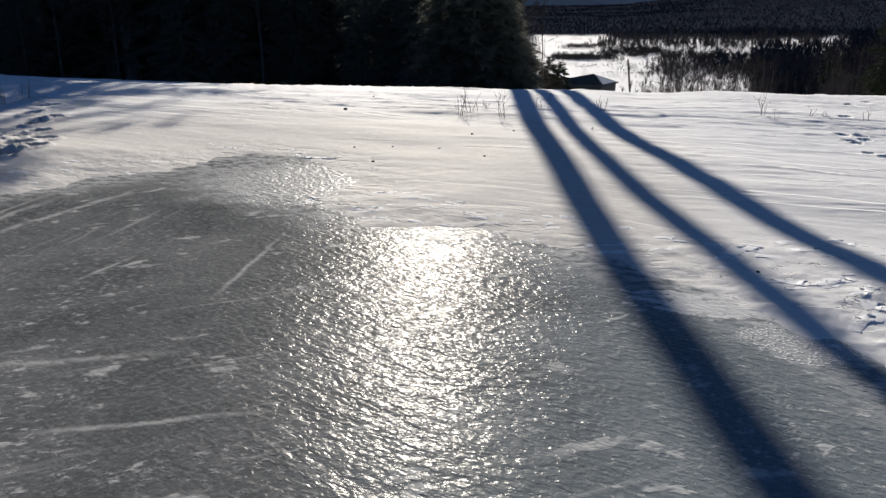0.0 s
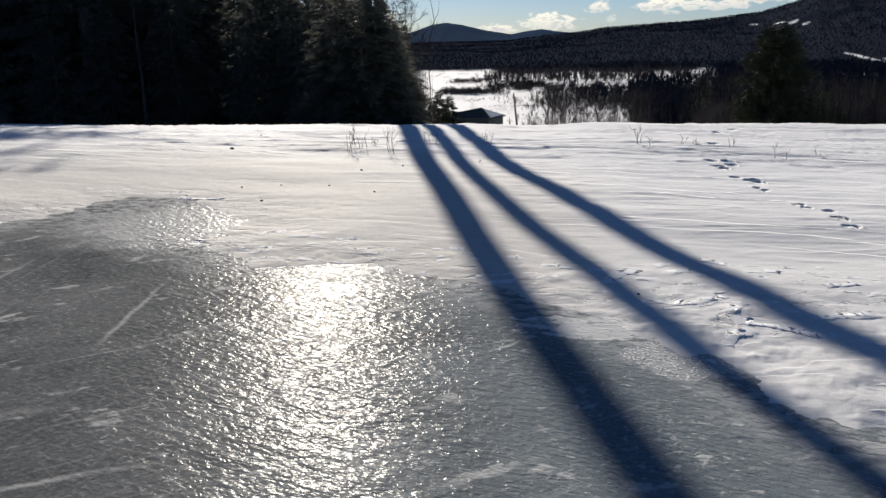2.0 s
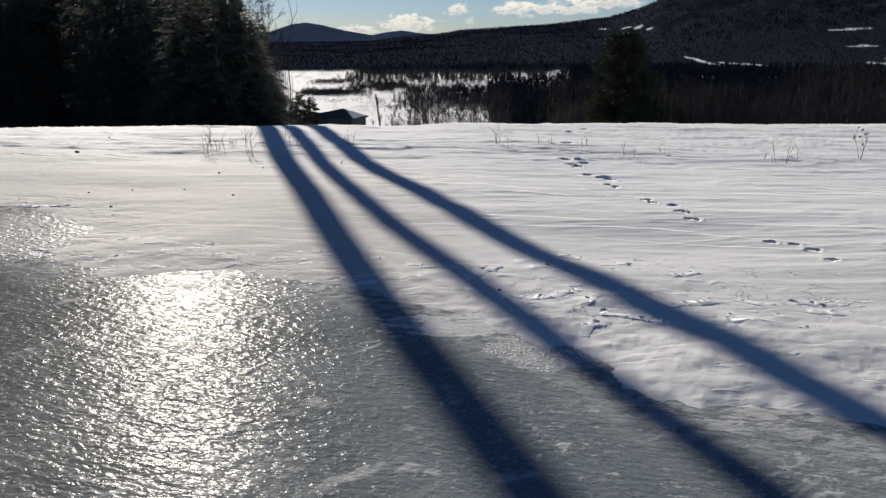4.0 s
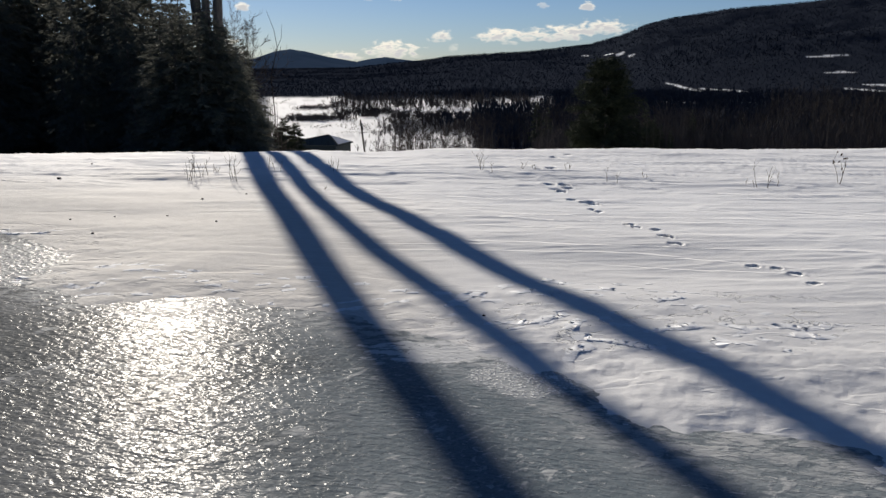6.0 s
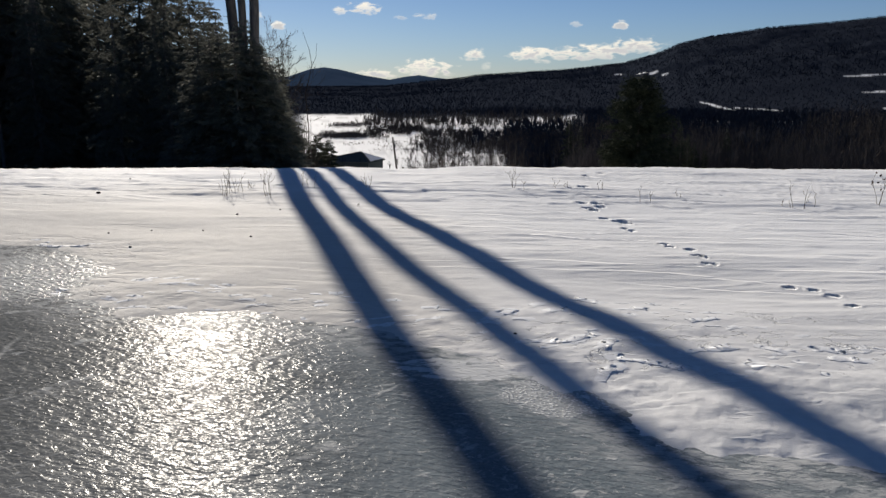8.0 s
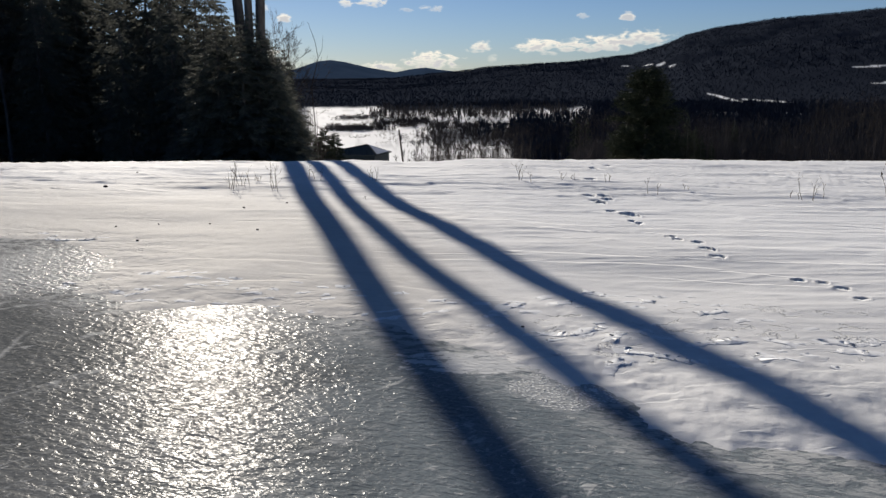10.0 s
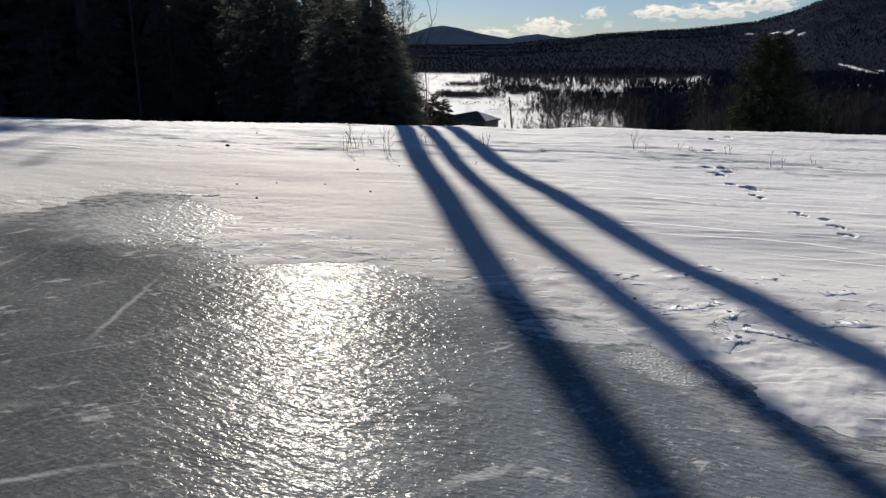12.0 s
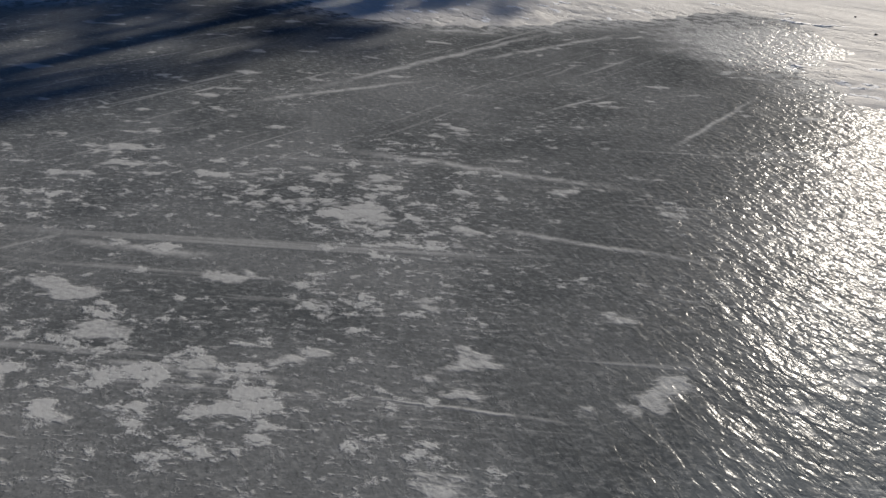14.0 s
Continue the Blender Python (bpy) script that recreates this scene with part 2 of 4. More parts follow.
def ice_material():
    m, k, sh = surface("wind_polished_ice", (0.15, 0.17, 0.17), 0.16, 0.0, 0.5)
    p = k.place()
    wind = (0, 0, radians(-42))
    sep = k.tree.nodes.new("ShaderNodeSeparateXYZ")
    k.tree.links.new(p, sep.inputs[0])
    px, py = sep.outputs[0], sep.outputs[1]

    def dist(x, y):
        dx, dy = k.math("SUBTRACT", px, x), k.math("SUBTRACT", py, y)
        return k.math("SQRT", k.math("ADD", k.math("MULTIPLY", dx, dx), k.math("MULTIPLY", dy, dy)))

    murk = k.noise(p, 1.1, 5.0, 0.6, 0.5)
    body = k.mix(k.smooth(murk, 0.3, 0.72), (0.078, 0.085, 0.089), (0.168, 0.176, 0.180))
    # milkier and bluer towards the snow bank
    body = k.mix(k.smooth(k.math("ADD", px, k.math("MULTIPLY", k.math("SUBTRACT", murk, 0.5), 1.6)), -1.5, 0.3, 0.0, 0.6), body, (0.192, 0.240, 0.272))
    grit = k.noise(k.mapped(p, (1.0, 1.6, 1.0), wind), 30.0, 5.0, 0.7)
    body = k.mix(k.smooth(grit, 0.44, 0.74, 0.0, 0.42), body, (0.345, 0.36, 0.365))
    body = k.mix(k.smooth(k.noise(p, 75.0, 2.0, 0.6), 0.55, 0.75, 0.0, 0.5), body, (0.040, 0.047, 0.050))
    # frozen-in white frost: blotches of two sizes, specks, and streaks drawn out along the wind
    lie = k.math("MINIMUM", k.math("ADD", k.math("MULTIPLY", px, -0.13), k.math("MULTIPLY", py, -0.11)), 0.24)
    where = k.noise(p, 0.9, 2.0)
    spots = None
    for x, y, r in BLOTCHES:
        one = k.smooth(dist(x, y), r, r * 0.2)
        spots = one if spots is None else k.math("MAXIMUM", spots, one)
    patch = k.noise(k.mapped(p, (1.0, 1.45, 1.0), (0, 0, radians(-40))), 8.0, 7.0, 0.66, 0.15)
    level = k.math("ADD", k.math("ADD", patch, k.math("MULTIPLY", lie, 0.24)), k.math("MULTIPLY", k.math("SUBTRACT", where, 0.5), 0.36))
    aside = k.math("ADD", k.math("MULTIPLY", px, -1.0), k.math("MULTIPLY", py, 0.5))
    level = k.math("SUBTRACT", level, k.smooth(aside, 4.6, 6.0, 0.0, 0.13))
    rim = k.tree.nodes.new("ShaderNodeAttribute")
    rim.attribute_name = "rim"
    level = k.math("ADD", level, k.math("ADD", k.math("MULTIPLY", rim.outputs["Fac"], 0.07), k.math("MULTIPLY", spots, 0.055)))
    blot = k.smooth(level, 0.60, 0.69, 0.0, 0.75)
    large = k.math("ADD", k.noise(k.mapped(p, (0.8, 1.5, 1.0), (0, 0, radians(-38))), 4.2, 5.0, 0.55, 0.2), k.math("MULTIPLY", spots, 0.065))
    large = k.math("MULTIPLY", k.smooth(large, 0.60, 0.67, 0.0, 0.72), k.smooth(grit, 0.25, 0.6, 0.65, 1.0))
    speck = k.smooth(k.noise(k.mapped(p, (1.0, 2.0, 1.0), wind), 21.0, 4.0, 0.62), 0.56, 0.68, 0.0, 0.6)
    speck = k.math("MULTIPLY", speck, k.smooth(where, 0.34, 0.62))
    flake = k.smooth(k.noise(k.mapped(p, (0.9, 2.0, 1.0), (0, 0, 0.2)), 11.0, 7.0, 0.72, 0.2), 0.592, 0.64, 0.0, 0.85)
    flake = k.math("MULTIPLY", flake, k.smooth(k.math("ADD", px, k.math("MULTIPLY", k.math("SUBTRACT", where, 0.5), 3.0)), -1.2, 0.2, 0.25, 1.0))
    frost = k.math("MAXIMUM", k.math("MAXIMUM", blot, k.math("MAXIMUM", speck, flake)), large)
    drawn = k.noise(k.mapped(p, (0.15, 4.6, 1.0), wind), 2.4, 4.0, 0.6, 0.2)
    faint = k.math("MULTIPLY", k.smooth(drawn, 0.60, 0.72, 0.0, 0.38), k.smooth(px, -4.2, -2.6))
    frost = k.math("MAXIMUM", frost, faint)
    torn = k.noise(k.mapped(p, (1.0, 1.0, 1.0)), 5.0, 5.0, 0.65)
    for x0, y0, x1, y1, w in STREAKS:
        L = math.hypot(x1 - x0, y1 - y0)
        ux, uy = (x1 - x0) / L, (y1 - y0) / L
        dx, dy = k.math("SUBTRACT", px, x0), k.math("SUBTRACT", py, y0)
        along = k.math("ADD", k.math("MULTIPLY", dx, ux), k.math("MULTIPLY", dy, uy))
        off = k.math("SUBTRACT", k.math("MULTIPLY", dy, ux), k.math("MULTIPLY", dx, uy))
        off = k.math("ABSOLUTE", k.math("ADD", off, k.math("MULTIPLY", k.math("SUBTRACT", torn, 0.5), w * 2.5)))
        one = k.math("MULTIPLY", k.smooth(off, w, 0.0, 0.0, 0.62), k.math("MULTIPLY", k.smooth(along, 0.0, 0.3 * L), k.smooth(along, L, 0.6 * L)))
        frost = k.math("MAXIMUM", frost, k.math("MULTIPLY", one, k.smooth(k.noise(p, 11.0, 4.0, 0.6), 0.30, 0.55, 0.25, 1.0)))
    other = k.noise(k.mapped(p, (0.30, 6.0, 1.0), (0, 0, radians(-95))), 2.2, 5.0, 0.62, 1.2)
    frost = k.math("MAXIMUM", frost, k.math("MULTIPLY", k.smooth(other, 0.585, 0.72, 0.0, 0.6), k.smooth(px, -2.6, -4.2)))
    hoar = k.math("MULTIPLY", rim.outputs["Fac"], k.smooth(k.noise(k.mapped(p, (1.0, 1.8, 1.0)), 8.0, 6.0, 0.65), 0.42, 0.56, 0.1, 0.8))
    frost = k.math("MAXIMUM", frost, hoar)
    # a crust of frozen bubbles by the edge, and a thin frosted tongue at the far end
    cells = k.tree.nodes.new("ShaderNodeTexVoronoi")
    cells.inputs["Scale"].default_value = 46.0
    k.tree.links.new(k.mapped(p, (1.0, 1.35, 1.0)), cells.inputs["Vector"])
    dome = k.smooth(cells.outputs["Distance"], 0.15, 0.55, 1.0, 0.0)
    bx, by = k.math("DIVIDE", k.math("SUBTRACT", px, 0.58), 0.30), k.math("DIVIDE", k.math("SUBTRACT", py, 4.0), 0.25)
    round_ = k.math("ADD", k.math("ADD", k.math("MULTIPLY", bx, bx), k.math("MULTIPLY", by, by)), k.math("MULTIPLY", k.math("SUBTRACT", torn, 0.5), 2.4))
    crust = k.smooth(round_, 1.1, 0.6)
    frost = k.math("MAXIMUM", frost, k.math("MULTIPLY", crust, k.smooth(dome, 0.1, 0.6, 0.45, 1.0)))
    sx, sy = k.math("DIVIDE", k.math("SUBTRACT", px, 0.16), 0.42), k.math("DIVIDE", k.math("SUBTRACT", py, 4.38), 0.17)
    slab = k.math("ADD", k.math("ADD", k.math("MULTIPLY", sx, sx), k.math("MULTIPLY", sy, sy)), k.math("MULTIPLY", k.math("SUBTRACT", k.noise(k.mapped(p, (1.0, 1.9, 1.0)), 9.0, 6.0, 0.65), 0.5), 8.0))
    frost = k.math("MAXIMUM", frost, k.smooth(slab, 1.0, 0.8, 0.0, 0.78))
    tongue = k.smooth(k.math("ADD", dist(-3.25, 6.35), k.math("MULTIPLY", k.math("SUBTRACT", torn, 0.5), 1.2)), 1.15, 0.5)
    frost = k.math("MAXIMUM", frost, k.math("MULTIPLY", tongue, k.smooth(k.noise(k.mapped(p, (1.0, 2.2, 1.0)), 16.0, 4.0, 0.6), 0.3, 0.6, 0.45, 1.0)))
    body = k.mix(frost, body, (0.52, 0.53, 0.53))
    white = k.math("MAXIMUM", k.math("MULTIPLY", crust, k.smooth(dome, 0.1, 0.6, 0.15, 0.9)), k.smooth(slab, 1.0, 0.8, 0.0, 0.45))
    body = k.mix(white, body, (0.74, 0.755, 0.77))
    link(k, body, sh, "Base Color")
    sh.inputs["Roughness"].default_value = 0.4
    sh.inputs["Specular IOR Level"].default_value = 0.0
    wave = k.noise(k.mapped(p, (0.62, 1.15, 1.0), (0, 0, 0.3)), 27.0, 2.0, 0.5, 0.5)
    calm = k.smooth(k.noise(p, 1.7, 4.0, 0.6), 0.3, 0.6, 0.7, 1.0)
    wave = k.math("MULTIPLY", wave, k.math("MULTIPLY", calm, k.smooth(k.math("ADD", px, k.math("MULTIPLY", py, 0.45)), -1.6, 0.3, 0.32, 1.0)))
    wave = k.math("MULTIPLY", wave, k.math("ADD", 1.0, k.math("MULTIPLY", tongue, 1.5)))
    wave = k.math("MULTIPLY", wave, k.smooth(py, 1.2, 3.6, 0.5, 1.0))
    fine = k.noise(k.mapped(p, (0.8, 1.15, 1.0)), 70.0, 2.0, 0.5)
    slow = k.noise(k.mapped(p, (0.5, 1.5, 1.0), (0, 0, 0.3)), 6.0, 3.0, 0.5)
    rough_ = k.bump(k.noise(p, 90.0, 3.0, 0.65), 0.3, 0.003)
    rough_ = k.bump(k.math("MULTIPLY", dome, crust), 1.0, 0.005, rough_)
    rough_ = k.bump(frost, 0.6, 0.004, rough_)
    link(k, k.bump(wave, 0.9, 0.0095, rough_), sh, "Normal")
    # the clear, rippled skin: frozen water lies level, though the bed under it slopes
    b = k.bump(px, 1.0, 0.035)
    b = k.bump(slow, 0.5, 0.026, b)
    b = k.bump(wave, 0.8, 0.0146, b)
    # scattered steep facets that flash far from the sun's path
    facet = k.smooth(k.noise(k.mapped(p, (0.9, 1.1, 1.0), (0, 0, 0.3)), 55.0, 1.0, 0.5, 0.2), 0.64, 0.76)
    b = k.bump(facet, 1.0, 0.006, b)
    link(k, k.bump(fine, 0.5, 0.0019, b), sh, "Coat Normal")
    sh.inputs["Coat IOR"].default_value = 1.31
    link(k, k.math("ADD", k.smooth(frost, 0.0, 0.6, 0.138, 0.09), k.math("MULTIPLY", tongue, 0.12)), sh, "Coat Weight")
    sh.inputs["Coat Roughness"].default_value = 0.24
    return m


def plain(name, dark, light, rough, scale, metal=0.0, bump=0.3, depth=0.01, stretch=(1, 1, 1), spec=0.4):
    m, k, sh = surface(name, light, rough, metal, spec)
    p = k.own()
    n = k.noise(k.mapped(p, stretch), scale, 5.0, 0.65)
    info = k.tree.nodes.new("ShaderNodeObjectInfo")
    n2 = k.math("ADD", n, k.math("MULTIPLY", k.math("SUBTRACT", info.outputs["Random"], 0.5), 0.25))
    link(k, k.mix(k.smooth(n2, 0.3, 0.7), dark, light), sh, "Base Color")
    if bump:
        link(k, k.bump(n, bump, depth), sh, "Normal")
    return m


def thin_leaved(m, colour, share):
    """Lets some light through the blades."""
    t = m.node_tree
    out = next(n for n in t.nodes if n.type == "OUTPUT_MATERIAL")
    first = out.inputs[0].links[0].from_socket
    glow = t.nodes.new("ShaderNodeBsdfTranslucent")
    glow.inputs["Color"].default_value = (*colour, 1)
    both = t.nodes.new("ShaderNodeMixShader")
    both.inputs[0].default_value = share
    t.links.new(first, both.inputs[1])
    t.links.new(glow.outputs[0], both.inputs[2])
    t.links.new(both.outputs[0], out.inputs[0])
    return m


SNOW = snow_material()
ICE = ice_material()
NEEDLES = thin_leaved(plain("evergreen_needles", (0.055, 0.062, 0.052), (0.11, 0.115, 0.09), 0.8, 3.0, bump=0, spec=0.1), (0.15, 0.155, 0.14), 0.28)
NEEDLES_PINE = plain("pine_needles", (0.030, 0.038, 0.024), (0.075, 0.08, 0.045), 0.8, 2.0, bump=0, spec=0.1)
BARK = plain("grey_brown_bark", (0.06, 0.052, 0.046), (0.15, 0.13, 0.11), 0.9, 9.0, stretch=(1, 1, 0.2), depth=0.02)
TWIG = plain("bare_twigs", (0.035, 0.028, 0.024), (0.085, 0.068, 0.058), 0.9, 1.0, bump=0, spec=0.1)
STALK = plain("dry_weed_stalks", (0.06, 0.042, 0.03), (0.17, 0.12, 0.08), 0.85, 20.0, bump=0)
DEAD_LEAF = plain("dead_leaves", (0.05, 0.03, 0.02), (0.14, 0.085, 0.05), 0.8, 30.0)
CLOD = plain("dark_bark_litter", (0.02, 0.016, 0.012), (0.07, 0.05, 0.035), 0.9, 40.0)
STONE = plain("dark_lichened_stone", (0.045, 0.047, 0.055), (0.12, 0.12, 0.13), 0.9, 5.0, depth=0.03)
SIDING = plain("dark_green_siding", (0.022, 0.034, 0.034), (0.045, 0.06, 0.058), 0.6, 2.0, stretch=(0.3, 0.3, 5.0))
ROOFING = plain("dark_metal_roofing", (0.03, 0.036, 0.036), (0.07, 0.08, 0.08), 0.8, 1.0, stretch=(4, 0.3, 1), bump=0.2, spec=0.08)
ROOF_SNOW = plain("roof_snow", (0.66, 0.68, 0.72), (0.86, 0.87, 0.88), 0.6, 1.5, depth=0.04)
POLEWOOD = plain("weathered_pole_wood", (0.05, 0.042, 0.036), (0.11, 0.095, 0.08), 0.85, 6.0, stretch=(1, 1, 0.1))
# dark woods with the bluish haze of distance mixed into the colour
FARWOOD = plain("haze_tinted_woods", (0.030, 0.035, 0.049), (0.042, 0.048, 0.064), 0.95, 0.02, bump=0, spec=0.0)
# wooded slopes; the blue of the air in between is painted into the colour
FARHILL = plain("haze_blue_hill", (0.026, 0.046, 0.084), (0.038, 0.062, 0.106), 0.95, 0.004, bump=0, spec=0.0)
THICKET = plain("grey_brown_thicket", (0.045, 0.041, 0.041), (0.095, 0.084, 0.080), 0.95, 0.05, bump=0, spec=0.0)
DARKBARK = plain("dark_hardwood_bark", (0.034, 0.031, 0.030), (0.075, 0.066, 0.062), 0.95, 3.0, bump=0, spec=0.05)


# ------------------------------------------------------------------ mesh helpers
def mesh_from(name, verts, faces, mat, smooth=True):
    """A mesh from arrays; faces all have the same number of corners."""
    verts, faces = np.asarray(verts, np.float32), np.asarray(faces, np.int32)
    me = bpy.data.meshes.new(name)
    n, c = faces.shape
    me.vertices.add(len(verts))
    me.vertices.foreach_set("co", verts.ravel())
    me.loops.add(n * c)
    me.loops.foreach_set("vertex_index", faces.ravel())
    me.polygons.add(n)
    me.polygons.foreach_set("loop_start", np.arange(0, n * c, c, dtype=np.int32))
    me.polygons.foreach_set("use_smooth", np.full(n, smooth))
    me.update(calc_edges=True)
    me.materials.append(mat)
    return me


def part(name, me, parent, label=""):
    """Links a mesh as one object under a thing or a part."""
    ob = new(name, me)
    ob.parent = parent
    if label:
        tagged(ob, label)
    return ob


def thing(name, m, label, category, group="", kind=""):
    """An Empty at the base of a thing that parents its parts."""
    ob = new(name)
    ob.empty_display_size = 0.1
    ob.matrix_basis = m
    return tagged(ob, label, category, group, kind)


class Soup:
    """Collects tapered tubes and small blades into arrays of triangles."""

    def __init__(self):
        self.v, self.f, self.n = [], [], 0

    def put(self, v, f):
        self.v.append(np.asarray(v, float))
        self.f.append(np.asarray(f, int) + self.n)
        self.n += len(v)

    def tube(self, pts, radii, sides=5, cap=True):
        pts = [Vector([float(c) for c in p]) for p in pts]
        ring, faces = [], []
        for i, p in enumerate(pts):
            d = (pts[min(i + 1, len(pts) - 1)] - pts[max(i - 1, 0)]).normalized()
            a = d.orthogonal().normalized()
            b = d.cross(a)
            for s in range(sides):
                w = 2 * math.pi * s / sides
                ring.append(p + float(radii[i]) * (math.cos(w) * a + math.sin(w) * b))
        for i in range(len(pts) - 1):
            for s in range(sides):
                a0, a1 = i * sides + s, i * sides + (s + 1) % sides
                b0, b1 = a0 + sides, a1 + sides
                faces += [(a0, a1, b1), (a0, b1, b0)]
        if cap:
            e = (len(pts) - 1) * sides
            for s in range(1, sides - 1):
                faces.append((e, e + s, e + s + 1))
        self.put([tuple(v) for v in ring], faces)

    def blades(self, centres, dirs, length, width, rng):
        """Flat leaf-shaped blades (two triangles, folded) along dirs."""
        c, d = np.asarray(centres, float), np.asarray(dirs, float)
        n = len(c)
        d = d / np.maximum(1e-6, np.linalg.norm(d, axis=1))[:, None]
        r = rng.normal(size=(n, 3))
        s = np.cross(d, r)
        s /= np.maximum(1e-6, np.linalg.norm(s, axis=1))[:, None]
        up = np.cross(s, d)
        L, W = (np.asarray(q).reshape(-1, 1) * np.ones((n, 1)) for q in (length, width))
        v = np.stack([c, c + d * L * 0.5 + s * W + up * W * 0.3, c + d * L, c + d * L * 0.5 - s * W + up * W * 0.3], 1).reshape(-1, 3)
        i = np.arange(n)[:, None] * 4
        f = np.concatenate([i + [0, 1, 2], i + [0, 2, 3]])
        self.put(v, f)

    def mesh(self, name, mat, smooth=False):
        return mesh_from(name, np.concatenate(self.v), np.concatenate(self.f), mat, smooth)


def hash2(i, j, seed):
    h = (i.astype(np.int64) * 374761393 + j.astype(np.int64) * 668265263 + seed * 1442695041) & 0x7FFFFFFF
    h = ((h ^ (h >> 13)) * 1274126177) & 0x7FFFFFFF
    return ((h ^ (h >> 16)) & 0xFFFF) / 65535.0


def vnoise(x, y, seed=0):
    """Smooth value noise from 0 to 1."""
    i, j = np.floor(x), np.floor(y)
    u, v = x - i, y - j
    u, v = u * u * u * (u * (u * 6 - 15) + 10), v * v * v * (v * (v * 6 - 15) + 10)
    a, b = hash2(i, j, seed), hash2(i + 1, j, seed)
    c, d = hash2(i, j + 1, seed), hash2(i + 1, j + 1, seed)
    return (a + (b - a) * u) * (1 - v) + (c + (d - c) * u) * v


def fbm(x, y, octaves=4, seed=0, gain=0.5):
    total, amp, norm = 0.0, 1.0, 0.0
    for o in range(octaves):
        total, norm = total + amp * vnoise(x * 2 ** o + 17.3 * o, y * 2 ** o - 9.1 * o, seed + o), norm + amp
        amp *= gain
    return total / norm - 0.5


def step(lo, hi, v):
    t = np.clip((v - lo) / (hi - lo), 0, 1)
    return t * t * (3 - 2 * t)


# ------------------------------------------------------------------ the lie of the land
# elevation of the skyline by azimuth (degrees)
SKY_AZ = [-180, -100, -60, -30, -12, -4, 0.6, 2.6, 8.4, 12.2, 14.4, 15.8, 17.6, 21.0, 24.6, 28.0, 34.0, 60, 180]
SKY_EL = [2.0, 2.5, 2.0, 1.0, -0.1, -0.1, 0.35, 0.65, 0.95, 1.35, 1.95, 2.5, 2.95, 3.45, 3.65, 3.85, 4.2, 3.5, 2.0]
FLOOR = -26.0


def lay(x, y):
    """The broad height of the land, without drifts."""
    x, y = np.asarray(x, float), np.asarray(y, float)
    r = np.hypot(x, y)
    z = -1.05 * np.tanh(x / 30.0)
    d = y - (13.55 + 0.22 * np.clip(x, -40, 40) - 0.9 * np.exp(-((x + 10) / 5) ** 2)) + 0.5 * (vnoise(x * 0.35 + 3, y * 0 + 1.5, 5) - 0.5)
    fall = np.where(d < 2.75, 0.02 * np.maximum(d, 0) ** 2, 0.151 + 0.11 * (d - 2.75))
    z = z - fall
    z = np.where(z < FLOOR + 4, FLOOR + 4 * np.exp(np.minimum(0, (z - FLOOR - 4) / 4)), z)
    az = np.degrees(np.arctan2(x, y))
    top = -1.0 + 1500 * np.tan(np.radians(np.interp(az, SKY_AZ, SKY_EL)))
    rise = 0.35 * step(780, 1150, r) + 0.65 * step(1000, 1500, r)
    z = np.where(r > 780, FLOOR + (top - FLOOR) * rise + (14 * fbm(x * 0.012, y * 0.012, 3, 9) + 1.5 * fbm(x * 0.11, y * 0.11, 3, 13)) * step(900, 1200, r) * (1 - step(1380, 1480, r)), z)
    return z


ICE_EDGE = [(1.95, 2.0), (1.9, 3.12), (1.53, 3.26), (1.19, 3.23), (0.92, 3.55), (0.77, 4.07), (0.54, 4.13), (0.22, 4.55), (-0.34, 4.87), (-0.84, 5.11), (-1.67, 5.28),
            (-2.22, 5.22), (-2.67, 5.5), (-2.91, 5.68), (-2.72, 6.41), (-2.99, 6.79), (-3.54, 7.22), (-4.06, 7.22), (-4.34, 7.0), (-4.4, 6.46), (-4.92, 5.62),
            (-5.24, 4.92), (-5.75, 4.51), (-6.31, 4.32), (-6.94, 4.23), (-7.43, 4.55), (-8.2, 3.6), (-9.0, 1.5), (-8.0, -3.0), (0.0, -4.0), (2.6, -1.0)]


def edge_distance(x, y):
    """Metres outside the ice's edge (minus: on the ice)."""
    best, inside = np.full(x.shape, 1e9), np.zeros(x.shape, bool)
    for (ax, ay), (bx, by) in zip(ICE_EDGE, ICE_EDGE[1:] + ICE_EDGE[:1]):
        ex, ey = bx - ax, by - ay
        t = np.clip(((x - ax) * ex + (y - ay) * ey) / (ex * ex + ey * ey), 0, 1)
        best = np.minimum(best, np.hypot(x - ax - t * ex, y - ay - t * ey))
        if by != ay:
            cross = ((ay > y) != (by > y)) & (x < ex * (y - ay) / (by - ay) + ax)
            inside ^= cross
    return np.where(inside, -best, best)


# trodden pits: x, y, half length, half width, turn (degrees), depth
HARE = [(1.85, 10.69), (2.05, 10.7), (2.05, 10.42), (1.87, 10.3), (1.91, 10.16), (1.92, 9.52), (2.08, 9.32), (2.12, 9.22), (2.02, 8.86), (2.07, 8.73), (2.18, 7.86), (2.21, 7.72),
        (2.37, 7.58), (2.34, 7.29), (2.38, 7.22), (2.33, 6.97), (2.38, 6.96), (2.76, 6.24), (2.93, 6.18), (3.0, 6.01), (3.0, 5.71), (2.52, 14.18), (2.86, 14.6), (1.89, 11.97), (2.12, 12.18)]
BOOT = [(-8.6, 9.13), (-8.14, 8.91), (-7.84, 8.32), (-7.4, 8.1), (-7.28, 7.76), (-6.85, 7.33), (-6.74, 6.91), (-6.45, 6.95), (-6.41, 6.54), (-6.13, 6.43), (-6.1, 6.1), (-8.9, 9.6), (-9.4, 9.9), (-9.8, 10.5)]


